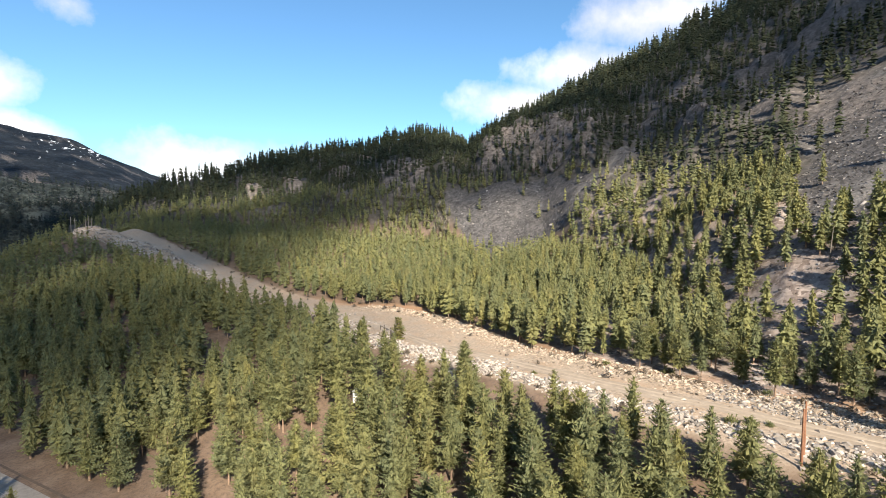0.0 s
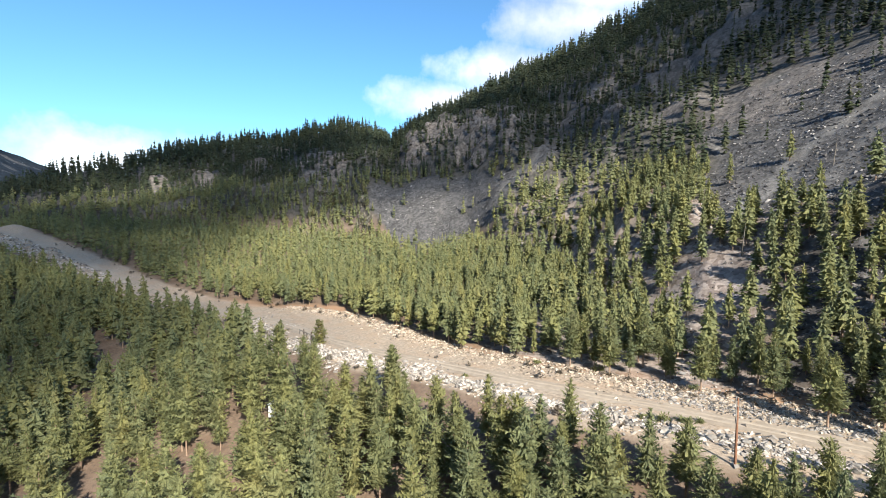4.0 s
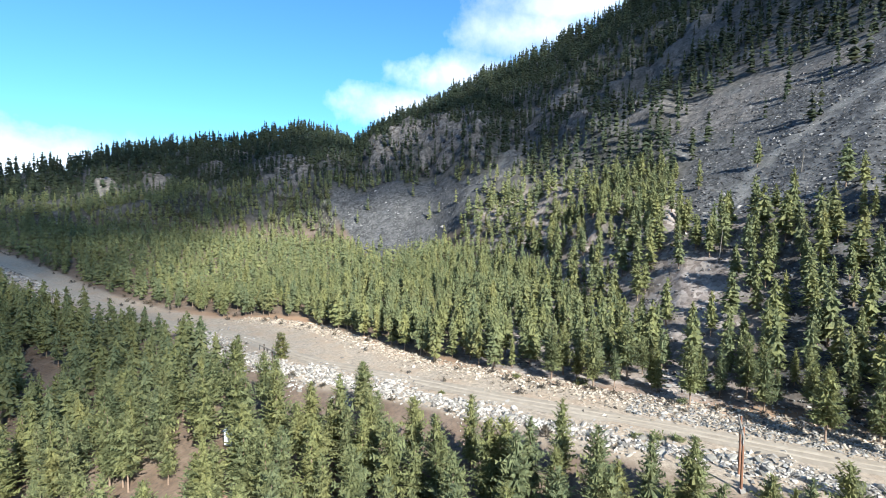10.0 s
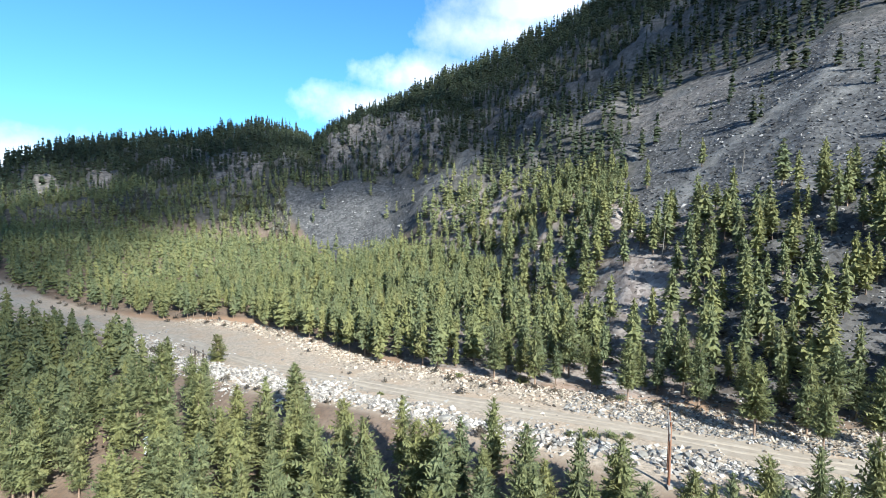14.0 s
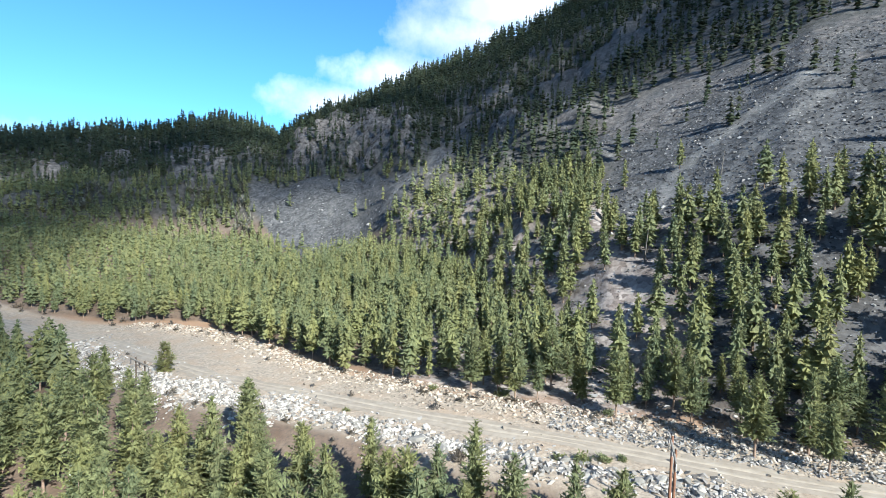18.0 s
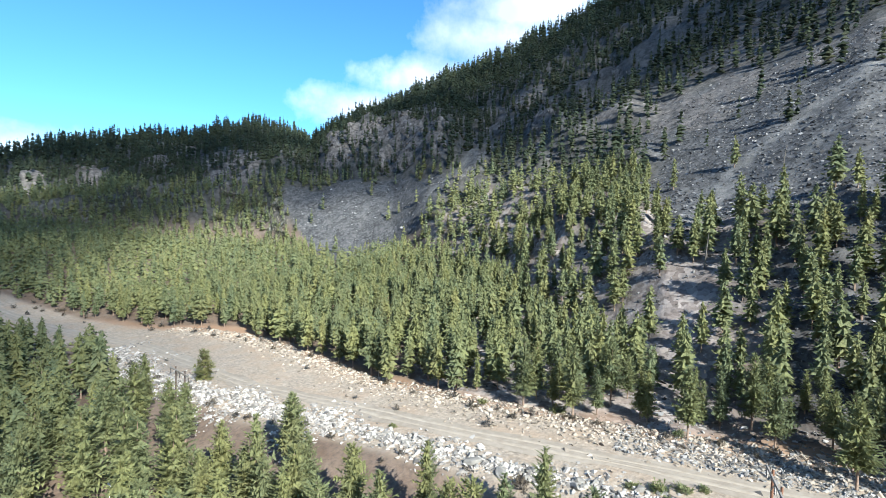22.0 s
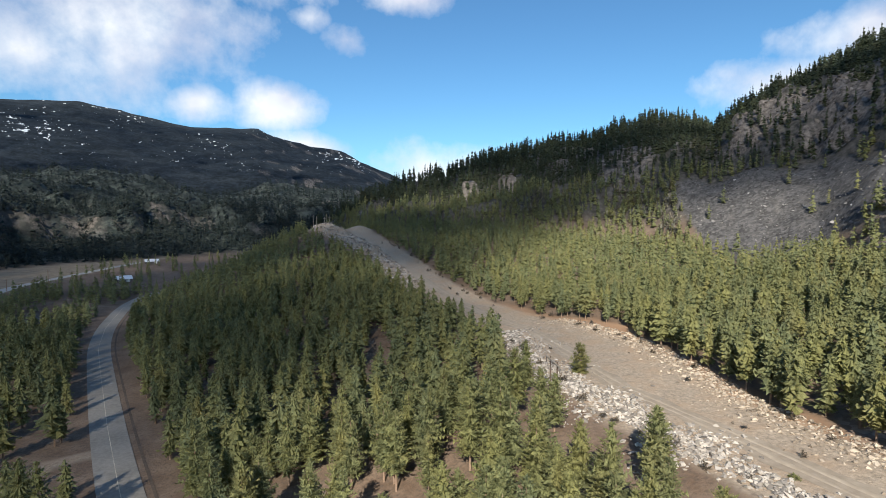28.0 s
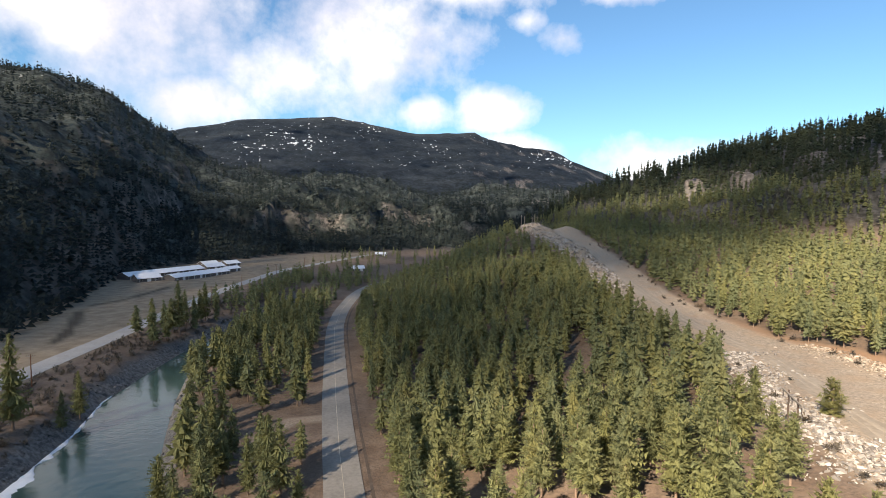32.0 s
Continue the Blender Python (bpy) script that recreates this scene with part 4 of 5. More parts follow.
def h_frame(x, y, turn, gap, height, label, wood):
    """Two poles with a crossarm, braces and hanging insulators."""
    t = tagged(new("power_pole"), label, "power pole", "poles of the power line")
    t.matrix_basis = pose(x, y, float(ground(x, y)), 0, 0, turn)
    for sx in (-1, 1):
        part("pole", rod((sx * gap / 2, 0, -0.6), (sx * gap / 2, 0, height), 0.17, 0.12), wood, t)
        part("pole_cap", rod((sx * gap / 2, 0, height), (sx * gap / 2, 0, height + 0.05), 0.15, 0.1), M_GREYPOLE, t)
        part("brace", rod((sx * gap / 2, 0.12, height - 2.2), (sx * gap * 0.05, 0.12, height - 0.75), 0.06, 0.06, 6), M_GREYPOLE, t)
    arm = gap * 1.05
    part("crossarm", box(2 * arm, 0.18, 0.26, (0, 0.15, height - 0.6)), M_GREYPOLE, t, "grey timber crossarm")
    for px in (-arm + 0.2, 0, arm - 0.2):
        bm = rod((px, 0.15, height - 0.75), (px, 0.15, height - 1.7), 0.03, 0.03, 6)
        for k in range(6):
            bmesh.ops.create_cone(bm, cap_ends=True, segments=8, radius1=0.12, radius2=0.06, depth=0.08, matrix=Matrix.Translation((px, 0.15, height - 0.85 - 0.14 * k)))
        part("insulator", bm, M_GLASSY, t, "dark glazed insulator string")
    return t


M_GLASSY = simple("glazed insulator", (0.06, 0.05, 0.05), (0.1, 0.09, 0.085), 4.0, 0.25)
h_frame(47.8, -12.2, 3, 3.6, 7.6, "brown wooden two-pole power line frame beside the gravel track", M_POLE)
h_frame(51.5, 72.0, 72, 3.8, 8.6, "brown wooden two-pole power line frame on the bank", M_DARKPOLE)
h_frame(63.0, 182.0, 80, 3.4, 9.5, "slim wooden two-pole power line frame above the trees", M_GREYPOLE)
for k, (px, py) in enumerate(((74, 441), (77, 443), (83, 440), (85.5, 442), (88, 444))):
    t = tagged(new("power_pole"), "tall pale wooden pole on the crest", "power pole", "poles on the crest")
    t.matrix_basis = pose(px, py, float(ground(px, py)))
    part("pole", rod((0, 0, -0.5), (0, 0, 14.5 - k % 3), 0.3, 0.2), M_GREYPOLE, t)
    part("crossarm", box(2.6, 0.16, 0.22, (0, 0.2, 12.9 - k % 3)), M_GREYPOLE, t)
for px, py in ((-111, 143), (-112.5, 208), (-118, 276), (-122, 330), (-121, 400), (-113, 455)):
    t = tagged(new("utility_pole"), "brown wooden utility pole beside the highway", "utility pole", "poles along the highway")
    t.matrix_basis = pose(px, py, float(ground(px, py)), 0, 0, 10)
    part("pole", rod((0, 0, -0.6), (0, 0, 9.2), 0.17, 0.12), M_POLE, t)
    part("crossarm", box(2.4, 0.12, 0.16, (0, 0.14, 8.6)), M_GREYPOLE, t)
    for ix in (-1.05, -0.5, 0.5, 1.05):
        part("insulator", rod((ix, 0.14, 8.66), (ix, 0.14, 8.9), 0.06, 0.04, 6), M_GLASSY, t)

# ---- gravel track ----
TRACK = table((-80, 65), (-30, 60), (-18, 60.5), (-4, 61.5), (12, 62), (30, 62.5), (45, 65), (55, 66), (67, 67), (78, 69), (100, 76), (122, 82), (150, 81), (180, 83), (240, 87), (300, 91), (360, 91), (395, 90), (425, 92))
ribbon("gravel_track", M_GRAVEL, TRACK, -76, 420, 2.5, 0.02, "pale gravel service track along the cleared strip", 1.5, 0.0, 0.5)

M_RUT = simple("pale worn wheel rut", (0.27, 0.222, 0.172), (0.385, 0.325, 0.258), 0.8, 0.95, bump=0.02)
for off in (-0.85, 0.85):
    ribbon("wheel_rut", M_RUT, TRACK, -76, 420, 0.42, 0.075, "pale wheel rut worn into the gravel track", 1.5, off, 0.5)

# ---- boulders ----


def boulder_mesh(seed, points=16):
    """An angular broken stone."""
    rng = np.random.default_rng(seed)
    bm = bmesh.new()
    for p in rng.normal(0, 1, (points, 3)):
        bm.verts.new(p / np.linalg.norm(p) * rng.uniform(0.75, 1.1) * (1.0, 0.78, 0.62))
    hull = bmesh.ops.convex_hull(bm, input=bm.verts[:])
    bmesh.ops.delete(bm, geom=[e for e in hull["geom_interior"] if isinstance(e, bmesh.types.BMVert)], context="VERTS")
    bmesh.ops.recalc_face_normals(bm, faces=bm.faces[:])
    if points > 12:
        bmesh.ops.bevel(bm, geom=bm.edges[:], offset=0.04, segments=1, affect="EDGES")
    me = bpy.data.meshes.new("boulder")
    bm.to_mesh(me)
    bm.free()
    me.materials.append(M_ROCK)
    return me


BOULDERS = [boulder_mesh(700 + i) for i in range(6)]
PEBBLES = []
for i in range(5):
    me_ = boulder_mesh(720 + i, 7 + i % 3)
    vv = np.empty(len(me_.vertices) * 3)
    me_.vertices.foreach_get("co", vv)
    me_.calc_loop_triangles()
    PEBBLES.append((vv.reshape(-1, 3), np.array([p.vertices[:] for p in me_.loop_triangles])))
M_RUBBLE, n_, b2 = material("broken stone", 0.9)
n_.l.new(n_.mix(n_.add("ShaderNodeNewGeometry").outputs["Random Per Island"], (0.12, 0.107, 0.098), (0.47, 0.43, 0.39)), b2.inputs["Base Color"])
M_BANKROCK, n_, b2 = material("tan bank stone", 0.9)
n_.l.new(n_.mix(n_.add("ShaderNodeNewGeometry").outputs["Random Per Island"], (0.13, 0.105, 0.082), (0.48, 0.41, 0.335)), b2.inputs["Base Color"])
M_SLOPEROCK, n_, b2 = material("grey slope stone", 0.9)
n_.l.new(n_.mix(n_.add("ShaderNodeNewGeometry").outputs["Random Per Island"], (0.07, 0.066, 0.064), (0.36, 0.335, 0.315)), b2.inputs["Base Color"])
M_CLIFF, n_, b2 = material("weathered cliff rock", 0.95)
n_.l.new(n_.mix(n_.add("ShaderNodeNewGeometry").outputs["Random Per Island"], (0.05, 0.045, 0.042), (0.24, 0.215, 0.2)), b2.inputs["Base Color"])
M_TALUS, n_, b2 = material("dark talus stone", 0.9)
n_.l.new(n_.mix(n_.math("POWER", n_.add("ShaderNodeNewGeometry").outputs["Random Per Island"], 1.8), (0.035, 0.034, 0.036), (0.3, 0.288, 0.285)), b2.inputs["Base Color"])


def rubble(name, xs, ys, size, mat, seed, label, spread=0.55):
    """Loose stones of one stretch in one mesh."""
    rng = np.random.default_rng(seed)
    zs = ground(xs, ys)
    V, F, n = [], [], 0
    for x, y, z in zip(xs, ys, zs):
        pv, pf = PEBBLES[rng.integers(0, 5)]
        sc = size * min(rng.lognormal(0, spread), 2.3)
        a = rng.random() * 6.28
        c, s_ = math.cos(a) * sc, math.sin(a) * sc
        pv = pv * rng.uniform((0.7, 0.65, 0.7), (1.3, 1.15, 1.25))
        lean = float(np.clip(rng.normal(0, 0.25), -0.45, 0.45))
        V.append(np.stack([pv[:, 0] * c - pv[:, 1] * s_ + x, pv[:, 0] * s_ + pv[:, 1] * c + y, (pv[:, 2] + lean * pv[:, 0]) * sc + z + 0.12 * sc], -1))
        F.append(pf + n)
        n += len(pv)
    me = mesh_from(name, np.concatenate(V), np.concatenate(F), mat)
    me.shade_flat()
    return tagged(new(name, me), label, "rocks", kind="stuff")


HEAP = table((-40, 53), (0, 53), (20, 54), (40, 56.5), (55, 58), (67, 59), (80, 61), (92, 63), (106, 67), (123, 74), (130, 76))
rng = np.random.default_rng(31)
# large boulders that edge the track
for k in range(150):
    y = rng.uniform(-30, 128)
    x = along(HEAP, y, 1) + rng.normal(0, 1.8)
    sc = rng.uniform(0.25, 0.6) * (1.4 if y < 25 else 1.0)
    ob = tagged(new("boulder", BOULDERS[k % 6]), "pale grey boulder edging the gravel track", "boulder", "boulders along the track")
    ob.matrix_basis = Matrix.LocRotScale((x, y, float(ground(x, y)) + 0.25 * sc), Euler((rng.uniform(-0.4, 0.4), rng.uniform(-0.4, 0.4), rng.random() * 6.28)), (sc, sc, sc * rng.uniform(0.8, 1.3)))
for bx, by, bs in ((53.4, 20.5, 1.35), (52.0, 16.0, 1.0), (54.6, 12.5, 0.95), (50.5, 26.0, 0.75), (52.6, 7.0, 0.9), (55.5, 31.0, 0.8), (51.5, -3.0, 0.9), (52.6, -9.0, 1.0), (58.0, 62.0, 0.8), (60.5, 76.0, 0.8), (66.0, 104.0, 0.9)):
    ob = tagged(new("boulder", BOULDERS[int(by) % 6]), "large pale granite slab lying beside the gravel track", "boulder", "boulders along the track")
    ob.matrix_basis = Matrix.LocRotScale((bx, by, float(ground(bx, by)) + 0.2 * bs), Euler((0.15, 0.3, by)), (bs * 1.25, bs, bs * 0.9))
yy = np.where(rng.random(9500) < 0.62, rng.uniform(44, 128, 9500), rng.uniform(-40, 50, 9500))
xx = along(HEAP, yy, 1) + rng.normal(0, 1, 9500) * np.interp(yy, (-40, 30, 50, 128), (1.6, 1.8, 3.0, 3.4)) * (1 + 0.45 * np.sin(yy * 0.3))
rubble("rubble", xx, yy, 0.3, M_RUBBLE, 32, "pale broken rocks heaped along the track")
yy = np.where(rng.random(9000) < 0.6, rng.uniform(-60, 40, 9000), rng.uniform(40, 135, 9000))
xx = along(STRIP, yy, 1) + along(STRIP, yy, 3) - np.abs(rng.normal(0, 4.4, 9000)) + 2.5
rubble("rubble", xx, yy, 0.25, M_BANKROCK, 33, "scattered tan rocks below the cut bank")
yy = rng.uniform(-62, 4, 4200)
xx = along(TRACK, yy, 1) + 3.2 + np.abs(rng.normal(0, 7.0, 4200))
rubble("rubble", xx, yy, 0.24, M_SLOPEROCK, 38, "dark grey rocks between the track and the slope")
yy = rng.uniform(215, 425, 3600)
xx = along(STRIP, yy, 1) + along(STRIP, yy, 3) * (0.05 - 1.2 * rng.random(3600) ** 0.8)
rubble("rubble", xx, yy, 0.5, M_RUBBLE, 37, "broken rocks on the rugged brow of the strip")
tx_, ty_ = scatter(90, 345, -110, 90, 1.2, lambda x, y: np.where(np.hypot(x, y) < 240, 0.8, 0.25) * zones(x, y)[1] * (1 - 0.6 * zones(x, y)[10]), 41)
rubble("talus", tx_, ty_, 0.42, M_TALUS, 34, "grey talus blocks on the steep slope", 0.38)
tx_, ty_ = scatter(200, 350, 100, 280, 2.0, lambda x, y: 0.35 * zones(x, y)[1], 45)
rubble("talus", tx_, ty_, 0.55, M_TALUS, 44, "dark grey stones of the scree bowl", 0.35)
tx_, ty_ = scatter(150, 470, 40, 480, 3.2, lambda x, y: 0.7 * zones(x, y)[11] * (np.hypot(x, y) < 560), 46)
rubble("cliff_rocks", tx_, ty_, 1.0, M_CLIFF, 47, "grey-brown broken rock of the cliffs above the scree")
tx_, ty_ = scatter(60, 175, -110, 60, 1.9, lambda x, y: np.where(x > along(STRIP, y, 1) + along(STRIP, y, 3), 0.25 + 0.75 * vnoise(x, y, 14, 77, 2), 0.0) * np.where(y > 25 + 0.1 * x, 0.2, 1.0), 42)
rubble("talus", tx_, ty_, 0.45, M_TALUS, 35, "grey rockfall among the slope trees")
tx_, ty_ = scatter(-130, -20, 40, 260, 1.5, lambda x, y: 0.6 * zones(x, y)[3] * (np.abs(x - along(RIVER, y, 1)) > along(RIVER, y, 2) - 0.5), 43)
rubble("river_stones", tx_, ty_, 0.32, M_TALUS, 36, "dark stones along the river bank")

# ---- low green bushes beside the track ----
for i, (bx, by, bs) in enumerate(((56.0, -2.0, 1.1), (57.2, -4.6, 0.9), (55.4, 0.8, 0.8), (58.4, -6.8, 0.7), (60.0, 36.0, 0.6), (76.0, 14.0, 1.1), (74.0, -4.0, 0.9), (75.5, 27.0, 0.8))):
    rg = np.random.default_rng(820 + i)
    c = rg.normal(0, 1, (60, 3))
    c = c / np.linalg.norm(c, axis=1)[:, None] * rg.uniform(0.5, 1.0, (60, 1)) * (1.3, 1.0, 0.8)
    c[:, 2] = np.abs(c[:, 2])
    bv, bf = tufts(c, c * 0.6, np.full(60, 0.38), 6, rg, 1.0)
    ob = tagged(new("bush", mesh_from("bush", bv, bf, M_NEEDLE)), "low green evergreen bush on the stony bank", "bush", "bushes of the bank")
    ob.matrix_basis = Matrix.LocRotScale((bx, by, float(ground(bx, by)) - 0.1), Euler((0, 0, i)), (bs, bs, bs))

# ---- lone young pine on the strip ----
t = tagged(new("pine_tree"), "single bushy young pine on the gravel strip", "tree")
t.matrix_basis = pose(67.5, 85.0, float(ground(67.5, 85.0)))
cv, cf = both(skirts(6.2, 2.3, 0.06, 8, 12, 160, 0.5), boughs(6.2, 2.4, 0.05, 15, 9, 5, 161, 0.5))
tv, tf = trunk(6.2, 0.14, 8, 162, 4)
part("trunk", mesh_from("trunk", tv, tf, M_BARK), None, t)
part("crown", mesh_from("crown", cv, cf, M_NEEDLE), None, t)

# ---- farm buildings ----
M_WHITE = simple("white metal roofing", (0.72, 0.74, 0.77), (0.82, 0.83, 0.85), 1.0, 0.45)
M_WALL = simple("grey-brown siding", (0.12, 0.11, 0.11), (0.2, 0.18, 0.17), 2.0, 0.9)
M_TRIM = simple("white painted timber", (0.7, 0.7, 0.7), (0.8, 0.8, 0.8), 2.0, 0.6)
M_PANE = simple("dark window glass", (0.02, 0.025, 0.03), (0.04, 0.045, 0.05), 1.0, 0.1)


def farm_building(x, y, turn, length, width, wall, ridge, label):
    """A low gabled shed with overhanging roof, posts, doors and windows."""
    t = tagged(new("farm_building"), label, "building", "farm buildings")
    t.matrix_basis = pose(x, y, float(ground(x, y)), 0, 0, turn)
    L, W = length / 2, width / 2
    bm = box(length, width, wall + 0.4, (0, 0, wall / 2 - 0.2), 0)
    vs = [bm.verts.new(p) for p in ((-L, -W, wall), (-L, W, wall), (-L, 0, wall + ridge), (L, -W, wall), (L, W, wall), (L, 0, wall + ridge))]
    bm.faces.new((vs[0], vs[2], vs[1]))
    bm.faces.new((vs[3], vs[4], vs[5]))
    part("wall", bm, M_WALL, t)
    for s in (-1, 1):
        run = W + 0.9
        drop = ridge / W * run
        bm = bmesh.new()
        top = [(-L - 0.6, 0, wall + ridge + 0.15), (L + 0.6, 0, wall + ridge + 0.15), (L + 0.6, s * run, wall + ridge + 0.15 - drop), (-L - 0.6, s * run, wall + ridge + 0.15 - drop)]
        f = bm.faces.new([bm.verts.new(p) for p in top])
        g = bmesh.ops.extrude_face_region(bm, geom=[f])
        for v in g["geom"]:
            if isinstance(v, bmesh.types.BMVert):
                v.co.z -= 0.14
        bmesh.ops.recalc_face_normals(bm, faces=bm.faces[:])
        part("roof_slope", bm, M_WHITE, t, "white metal roof slope")
    n = max(2, int(length / 5))
    for i in range(n):
        px = -L + length * (i + 0.5) / n
        if i % 3 == 1:
            d = part("door", box(2.2, 0.12, 2.3, (px, -W - 0.03, 1.15)), M_TRIM, t, "white plank door")
            part("handle", box(0.1, 0.06, 0.3, (px + 0.85, -W - 0.11, 1.1), 0), M_GLASSY, d)
        else:
            w = part("window", box(1.5, 0.1, 1.0, (px, -W - 0.03, 1.6)), M_TRIM, t, "white window frame")
            part("pane", box(1.3, 0.06, 0.8, (px, -W - 0.07, 1.6), 0), M_PANE, w)
        part("post", box(0.2, 0.2, wall, (px - 1.6, -W - 0.75, wall / 2), 0), M_TRIM, t)
    return t


for fx, fy, ft, fl, fw, fr in ((-208, 402, 64, 64, 13, 2.2), (-178, 394, 66, 50, 12, 2.0), (-203, 369, 50, 15, 11, 2.6), (-190, 448, 55, 16, 11, 2.4), (-186, 476, 60, 14, 10, 2.2), (-203, 470, 60, 15, 9, 2.2), (-168, 430, 66, 14, 8, 1.6)):
    farm_building(fx, fy, ft, fl, fw, 2.8, fr, "low dark farm building with a white roof on the field")


# ---- road details ----
ys = np.arange(-60, 330, 3.0)
V, F = [], []
for k, y in enumerate(ys):
    for q, (dx, dy) in enumerate(((-0.07, 0), (0.07, 0), (0.07, 3), (-0.07, 3))):
        yy_ = y + dy
        V.append((float(np.interp(yy_, ROAD[0], ROAD[1])) + dx, yy_, float(ground(np.interp(yy_, ROAD[0], ROAD[1]), yy_)) + 0.195))
    F.append([4 * k, 4 * k + 1, 4 * k + 2, 4 * k + 3])
tagged(new("road_marking", mesh_from("road_marking", V, F, M_YELLOW)), "worn pale centre line on the road", "road marking", kind="structure")
M_DIRT = simple("dark ditch soil", (0.07, 0.055, 0.045), (0.13, 0.1, 0.08), 1.0, 0.95)
ribbon("ditch", M_DIRT, ROAD, -60, 300, 0.28, 0.05, "narrow dark drainage ditch beside the road", 4.0, 4.9, 0.0)

# ---- leafless shrubs ----
M_TWIG = foliage("bare twigs", (0.1, 0.082, 0.07), (0.23, 0.19, 0.16), (0.19, 0.145, 0.12))
M_PALETWIG = foliage("pale bare crowns", (0.2, 0.18, 0.145), (0.4, 0.36, 0.29), (0.33, 0.29, 0.23))
SHRUB = []
for i in range(4):
    rg = np.random.default_rng(800 + i)
    c = rg.normal(0, 1, (16, 3))
    c = c / np.linalg.norm(c, axis=1)[:, None] * rg.uniform(0.4, 1.0, (16, 1))
    c[:, 2] = np.abs(c[:, 2]) * 1.1
    SHRUB.append(tufts(c, c * 0.6, np.full(16, 0.55), 5, rg, 1.2))


def bank_keep(x, y):
    dr = np.abs(x - along(RIVER, y, 1)) - along(RIVER, y, 2)
    west = (x < along(RIVER, y, 1)) & (dr > 5) & (x > along(HIGHWAY, y, 1) + 5.5)
    return np.where(west, 0.55 + 0.4 * vnoise(x, y, 15, 90, 2), 0.0)


sx_, sy_ = scatter(-125, -60, 60, 300, 2.3, bank_keep, 50)
joined("shrubs", sx_, sy_, SHRUB, M_TWIG, 51, 0.4, 1.0, "grey-brown leafless brush on the river bank", 1.0)
sx_, sy_ = scatter(20, 125, -60, 330, 3.2, lambda x, y: 0.35 * smooth((4 - np.abs(np.abs(x - along(STRIP, y, 1)) - along(STRIP, y, 3))) / 3) + 0.02 * (np.abs(x - along(STRIP, y, 1)) < along(STRIP, y, 3)), 52)
joined("shrubs", sx_, sy_, SHRUB, M_TWIG, 53, 0.4, 1.0, "low grey-brown brush along the cleared strip", 1.0)


def grove_keep(x, y):
    r, th = np.hypot(x, y), np.degrees(np.arctan2(x, y))
    s_ = r - np.interp(th, NEAR_HILLS[0], NEAR_HILLS[1])
    return np.where((th > 18) & (th < 48) & (s_ > -45) & (s_ < 60), 0.02 + 0.6 * vnoise(x, y, 30, 91, 2), 0.0)


sx_, sy_ = scatter(80, 330, 180, 460, 5.0, grove_keep, 54)
joined("bare_grove", sx_, sy_, SHRUB, M_PALETWIG, 55, 3.5, 6.5, "pale leafless broadleaf grove below the ridge", 1.6)

# ---- dead snags on the talus ----
M_SNAG = simple("silvered dead wood", (0.1, 0.09, 0.08), (0.2, 0.18, 0.16), 4.0, 0.9)
for sx0, sy0, sh in ((164, -28, 8.0), (120, -8, 9.0), (230, 140, 7.0)):
    t = tagged(new("dead_tree"), "bare grey dead tree on the slope", "dead tree")
    t.matrix_basis = pose(sx0, sy0, float(ground(sx0, sy0)), 4, -5, 0)
    tv, tf = trunk(sh, 0.2, 6, int(sx0), 10)
    part("trunk", mesh_from("trunk", tv, tf, M_SNAG), None, t)

# ---- white shed among the pines ----
t = tagged(new("shed"), "small white shed half hidden by pines", "shed")
t.matrix_basis = pose(35.5, 63.5, float(ground(35.5, 63.5)), 0, 0, 25)
part("wall", box(2.2, 1.8, 2.5, (0, 0, 1.15), 0.03), M_TRIM, t)
part("roof", box(2.5, 2.1, 0.12, (0, 0, 2.47), 0.03), M_WHITE, t)
d_ = part("door", box(0.8, 0.06, 1.9, (0.3, -0.93, 0.95), 0.01), M_WALL, t, "grey shed door")
part("handle", box(0.05, 0.05, 0.15, (0.6, -0.98, 1.0), 0), M_GLASSY, d_)

# ---- unseen clouds added high to the south-west to shade far hills, ridge and pines ----


def cloud_material(name, dense):
    m = bpy.data.materials.new(name)
    m.use_nodes = True
    n = Nodes(m.node_tree)
    mx = n.add("ShaderNodeMixShader", {0: dense, 1: n.add("ShaderNodeBsdfTransparent").outputs[0], 2: n.add("ShaderNodeBsdfDiffuse", {"Color": (0.9, 0.9, 0.9, 1)}).outputs[0]})
    n.l.new(mx.outputs[0], m.node_tree.nodes["Material Output"].inputs[0])
    return m


M_CLOUD, M_VEIL, M_HAZE, M_FAINT = cloud_material("cloud", 0.125), cloud_material("thin cloud", 0.33), cloud_material("wisp", 0.29), cloud_material("faint wisp", 0.19)


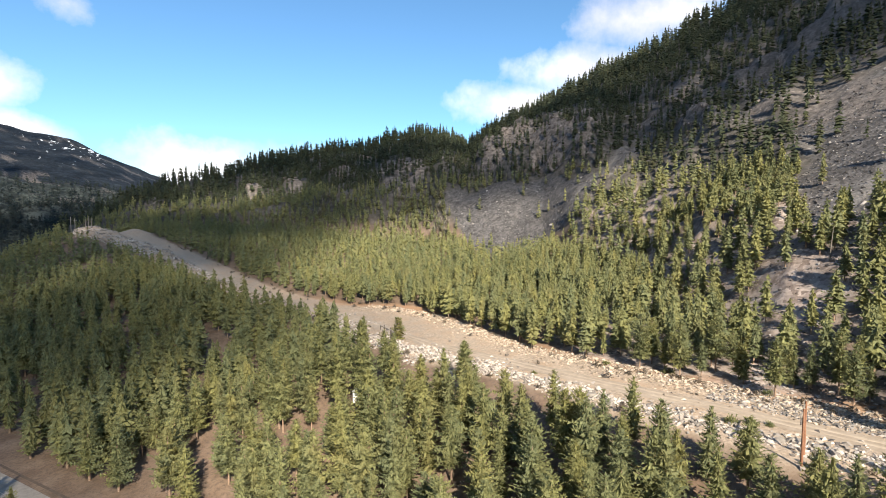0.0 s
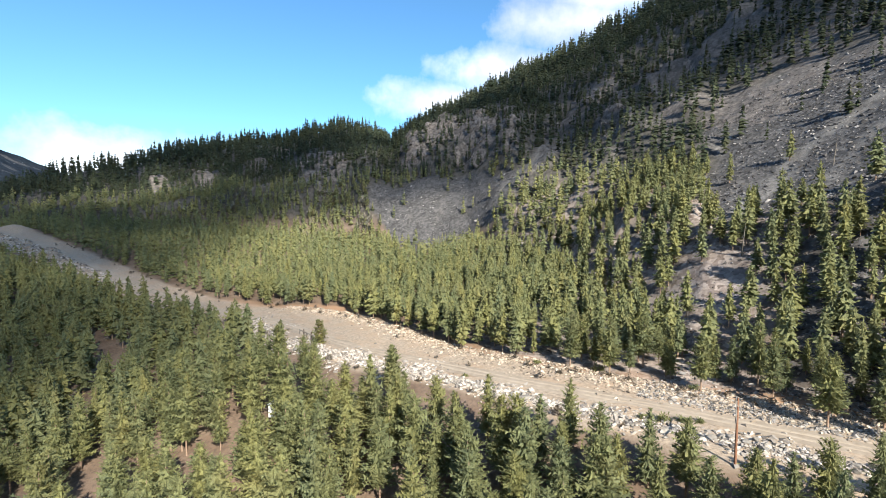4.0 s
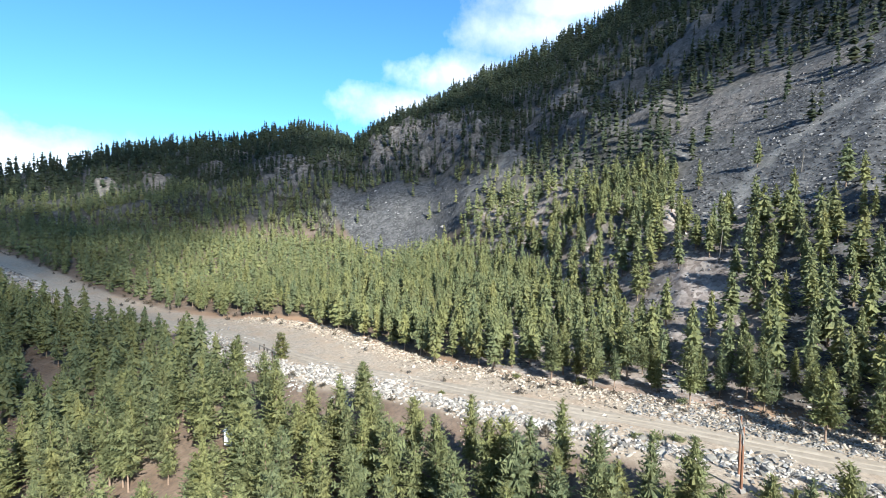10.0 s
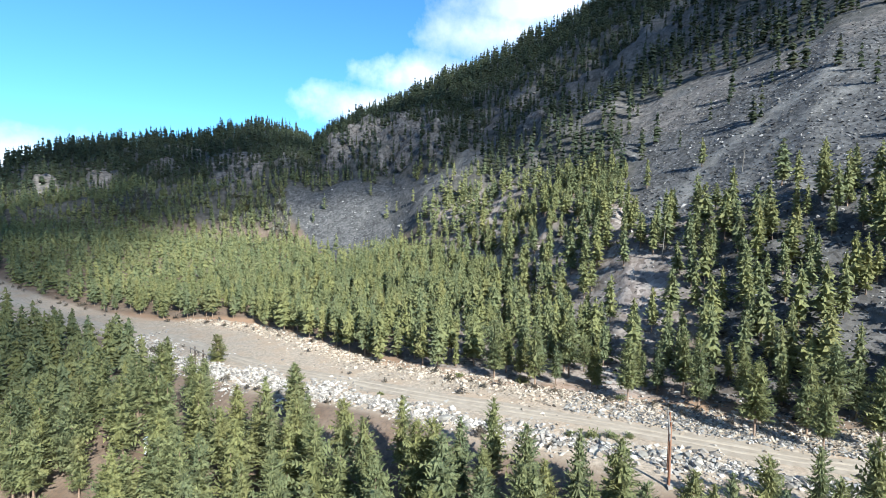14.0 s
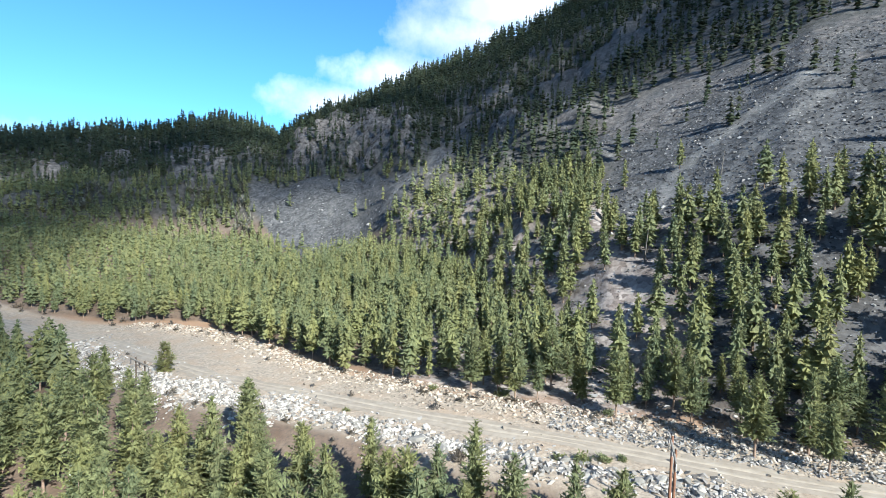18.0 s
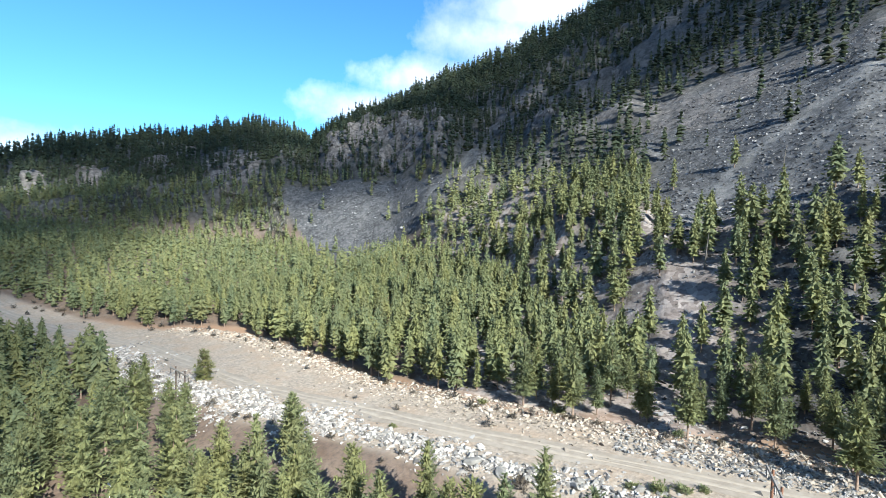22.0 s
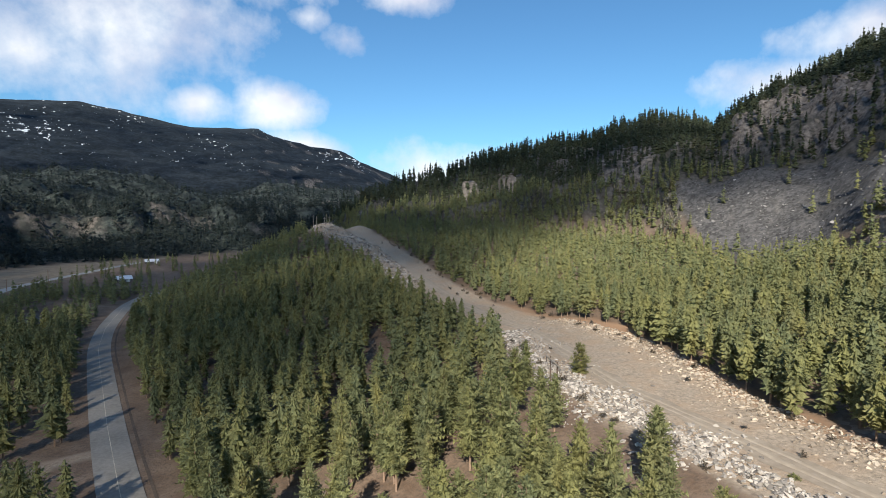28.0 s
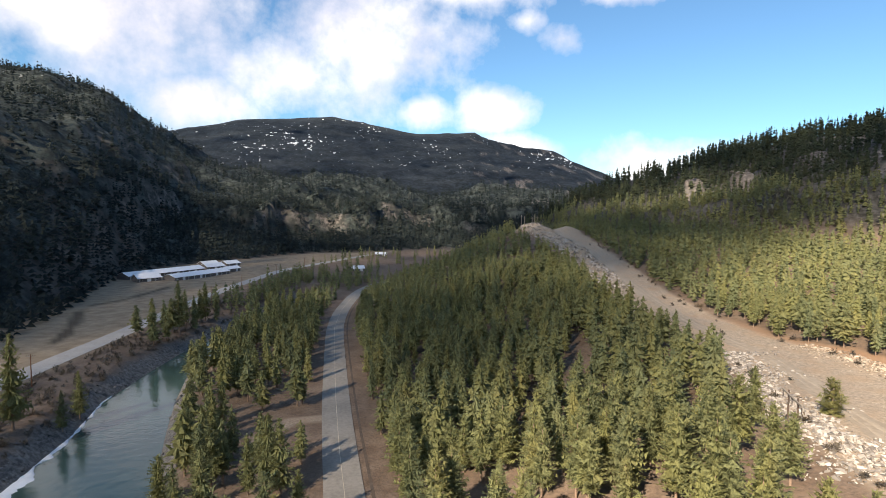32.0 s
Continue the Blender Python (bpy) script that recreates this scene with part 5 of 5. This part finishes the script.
def cloud_bank(area, seed, label, inside, mat, height=1500.0):
    """An unseen bank of billows, placed so its shade falls on a stretch of the plan."""
    rg = np.random.default_rng(seed)
    x0, x1, y0, y1, edge = area
    V, F, n = [], [], 0
    bm = bmesh.new()
    bmesh.ops.create_icosphere(bm, subdivisions=1, radius=1.0)
    bv, bf = np.array([v.co[:] for v in bm.verts]), np.array([[v.index for v in f.verts] for f in bm.faces])
    bm.free()
    X, Y = np.meshgrid(np.arange(x0, x1, edge), np.arange(y0, y1, edge))
    for x, y in zip(X.ravel(), Y.ravel()):
        if not inside(x, y):
            continue
        sc = edge * rg.uniform(0.75, 1.0)
        p = np.array((x + rg.normal(0, edge * 0.15), y + rg.normal(0, edge * 0.15), 60.0)) + np.array(sd) * (height / sd.z)
        lump = bv * (1 + 0.12 * rg.normal(0, 1, (len(bv), 1))) * sc * (1, 1, 0.6)
        V.append(lump + p + (0, 0, rg.normal(0, edge * 0.2)))
        F.append(bf + n)
        n += len(bv)
    ob = new("cloud", mesh_from("cloud", np.concatenate(V), np.concatenate(F), mat))
    return tagged(ob, label, "cloud", kind="structure")


cloud_bank((-1300, 1100, 160, 2700, 100), 61, "broad white cumulus bank, unseen, shading the far hills", lambda x, y: x < -300 - 0.1 * y or (y > 690 and x < 420) or y > 1450, M_CLOUD)
cloud_bank((-240, 130, 20, 640, 55), 62, "unseen thin cloud veil added to shade the pines", lambda x, y: x < 0.5 * y - 34, M_VEIL)
cloud_bank((-100, 130, 20, 420, 55), 68, "unseen faint veil edge added to half-shade the pines", lambda x, y: 0.5 * y - 34 <= x < 0.5 * y - 18, M_FAINT)
cloud_bank((-420, -150, 120, 760, 50), 64, "unseen ragged edge of the cloud bank, shading the hill foot", lambda x, y: x < -186 - 0.12 * y, M_CLOUD)
cloud_bank((90, 620, 230, 900, 90), 63, "unseen thin cloud veil added to shade the ridge", lambda x, y: x < 0.95 * y and math.hypot(x, y) > 330, M_HAZE)
cloud_bank((300, 900, -420, 420, 90), 65, "unseen thin cloud veil added to shade the high mountain", lambda x, y: x > 0.95 * y and math.hypot(x, y) > (400 if y > 60 else 310), M_HAZE)

# small roofs where the valley narrows
for fx, fy, ft, fl, fw in ((-64, 440, 20, 9, 6), (-60, 590, 10, 12, 8)):
    farm_building(fx, fy, ft, fl, fw, 2.6, 1.8, "small white-roofed cabin by the river")
# taller pines of the river meadow
for px, py, h in ((-103, 210, 1.25), (-102, 232, 1.05), (-93, 114, 1.3), (-96, 106, 0.8), (-90, 131, 0.75), (-108, 226, 0.9), (-88, 122, 0.6)):
    t = tagged(new("pine_tree"), "dark pine standing alone on the river bank", "tree", "pines of the river bank")
    t.matrix_basis = Matrix.LocRotScale((px, py, float(ground(px, py))), Euler((0, 0, px)), (1.25 * h, 1.25 * h, 1.4 * h))
    part("trunk", TREES[3][1], None, t)
    part("crown", TREES[3][0], None, t)
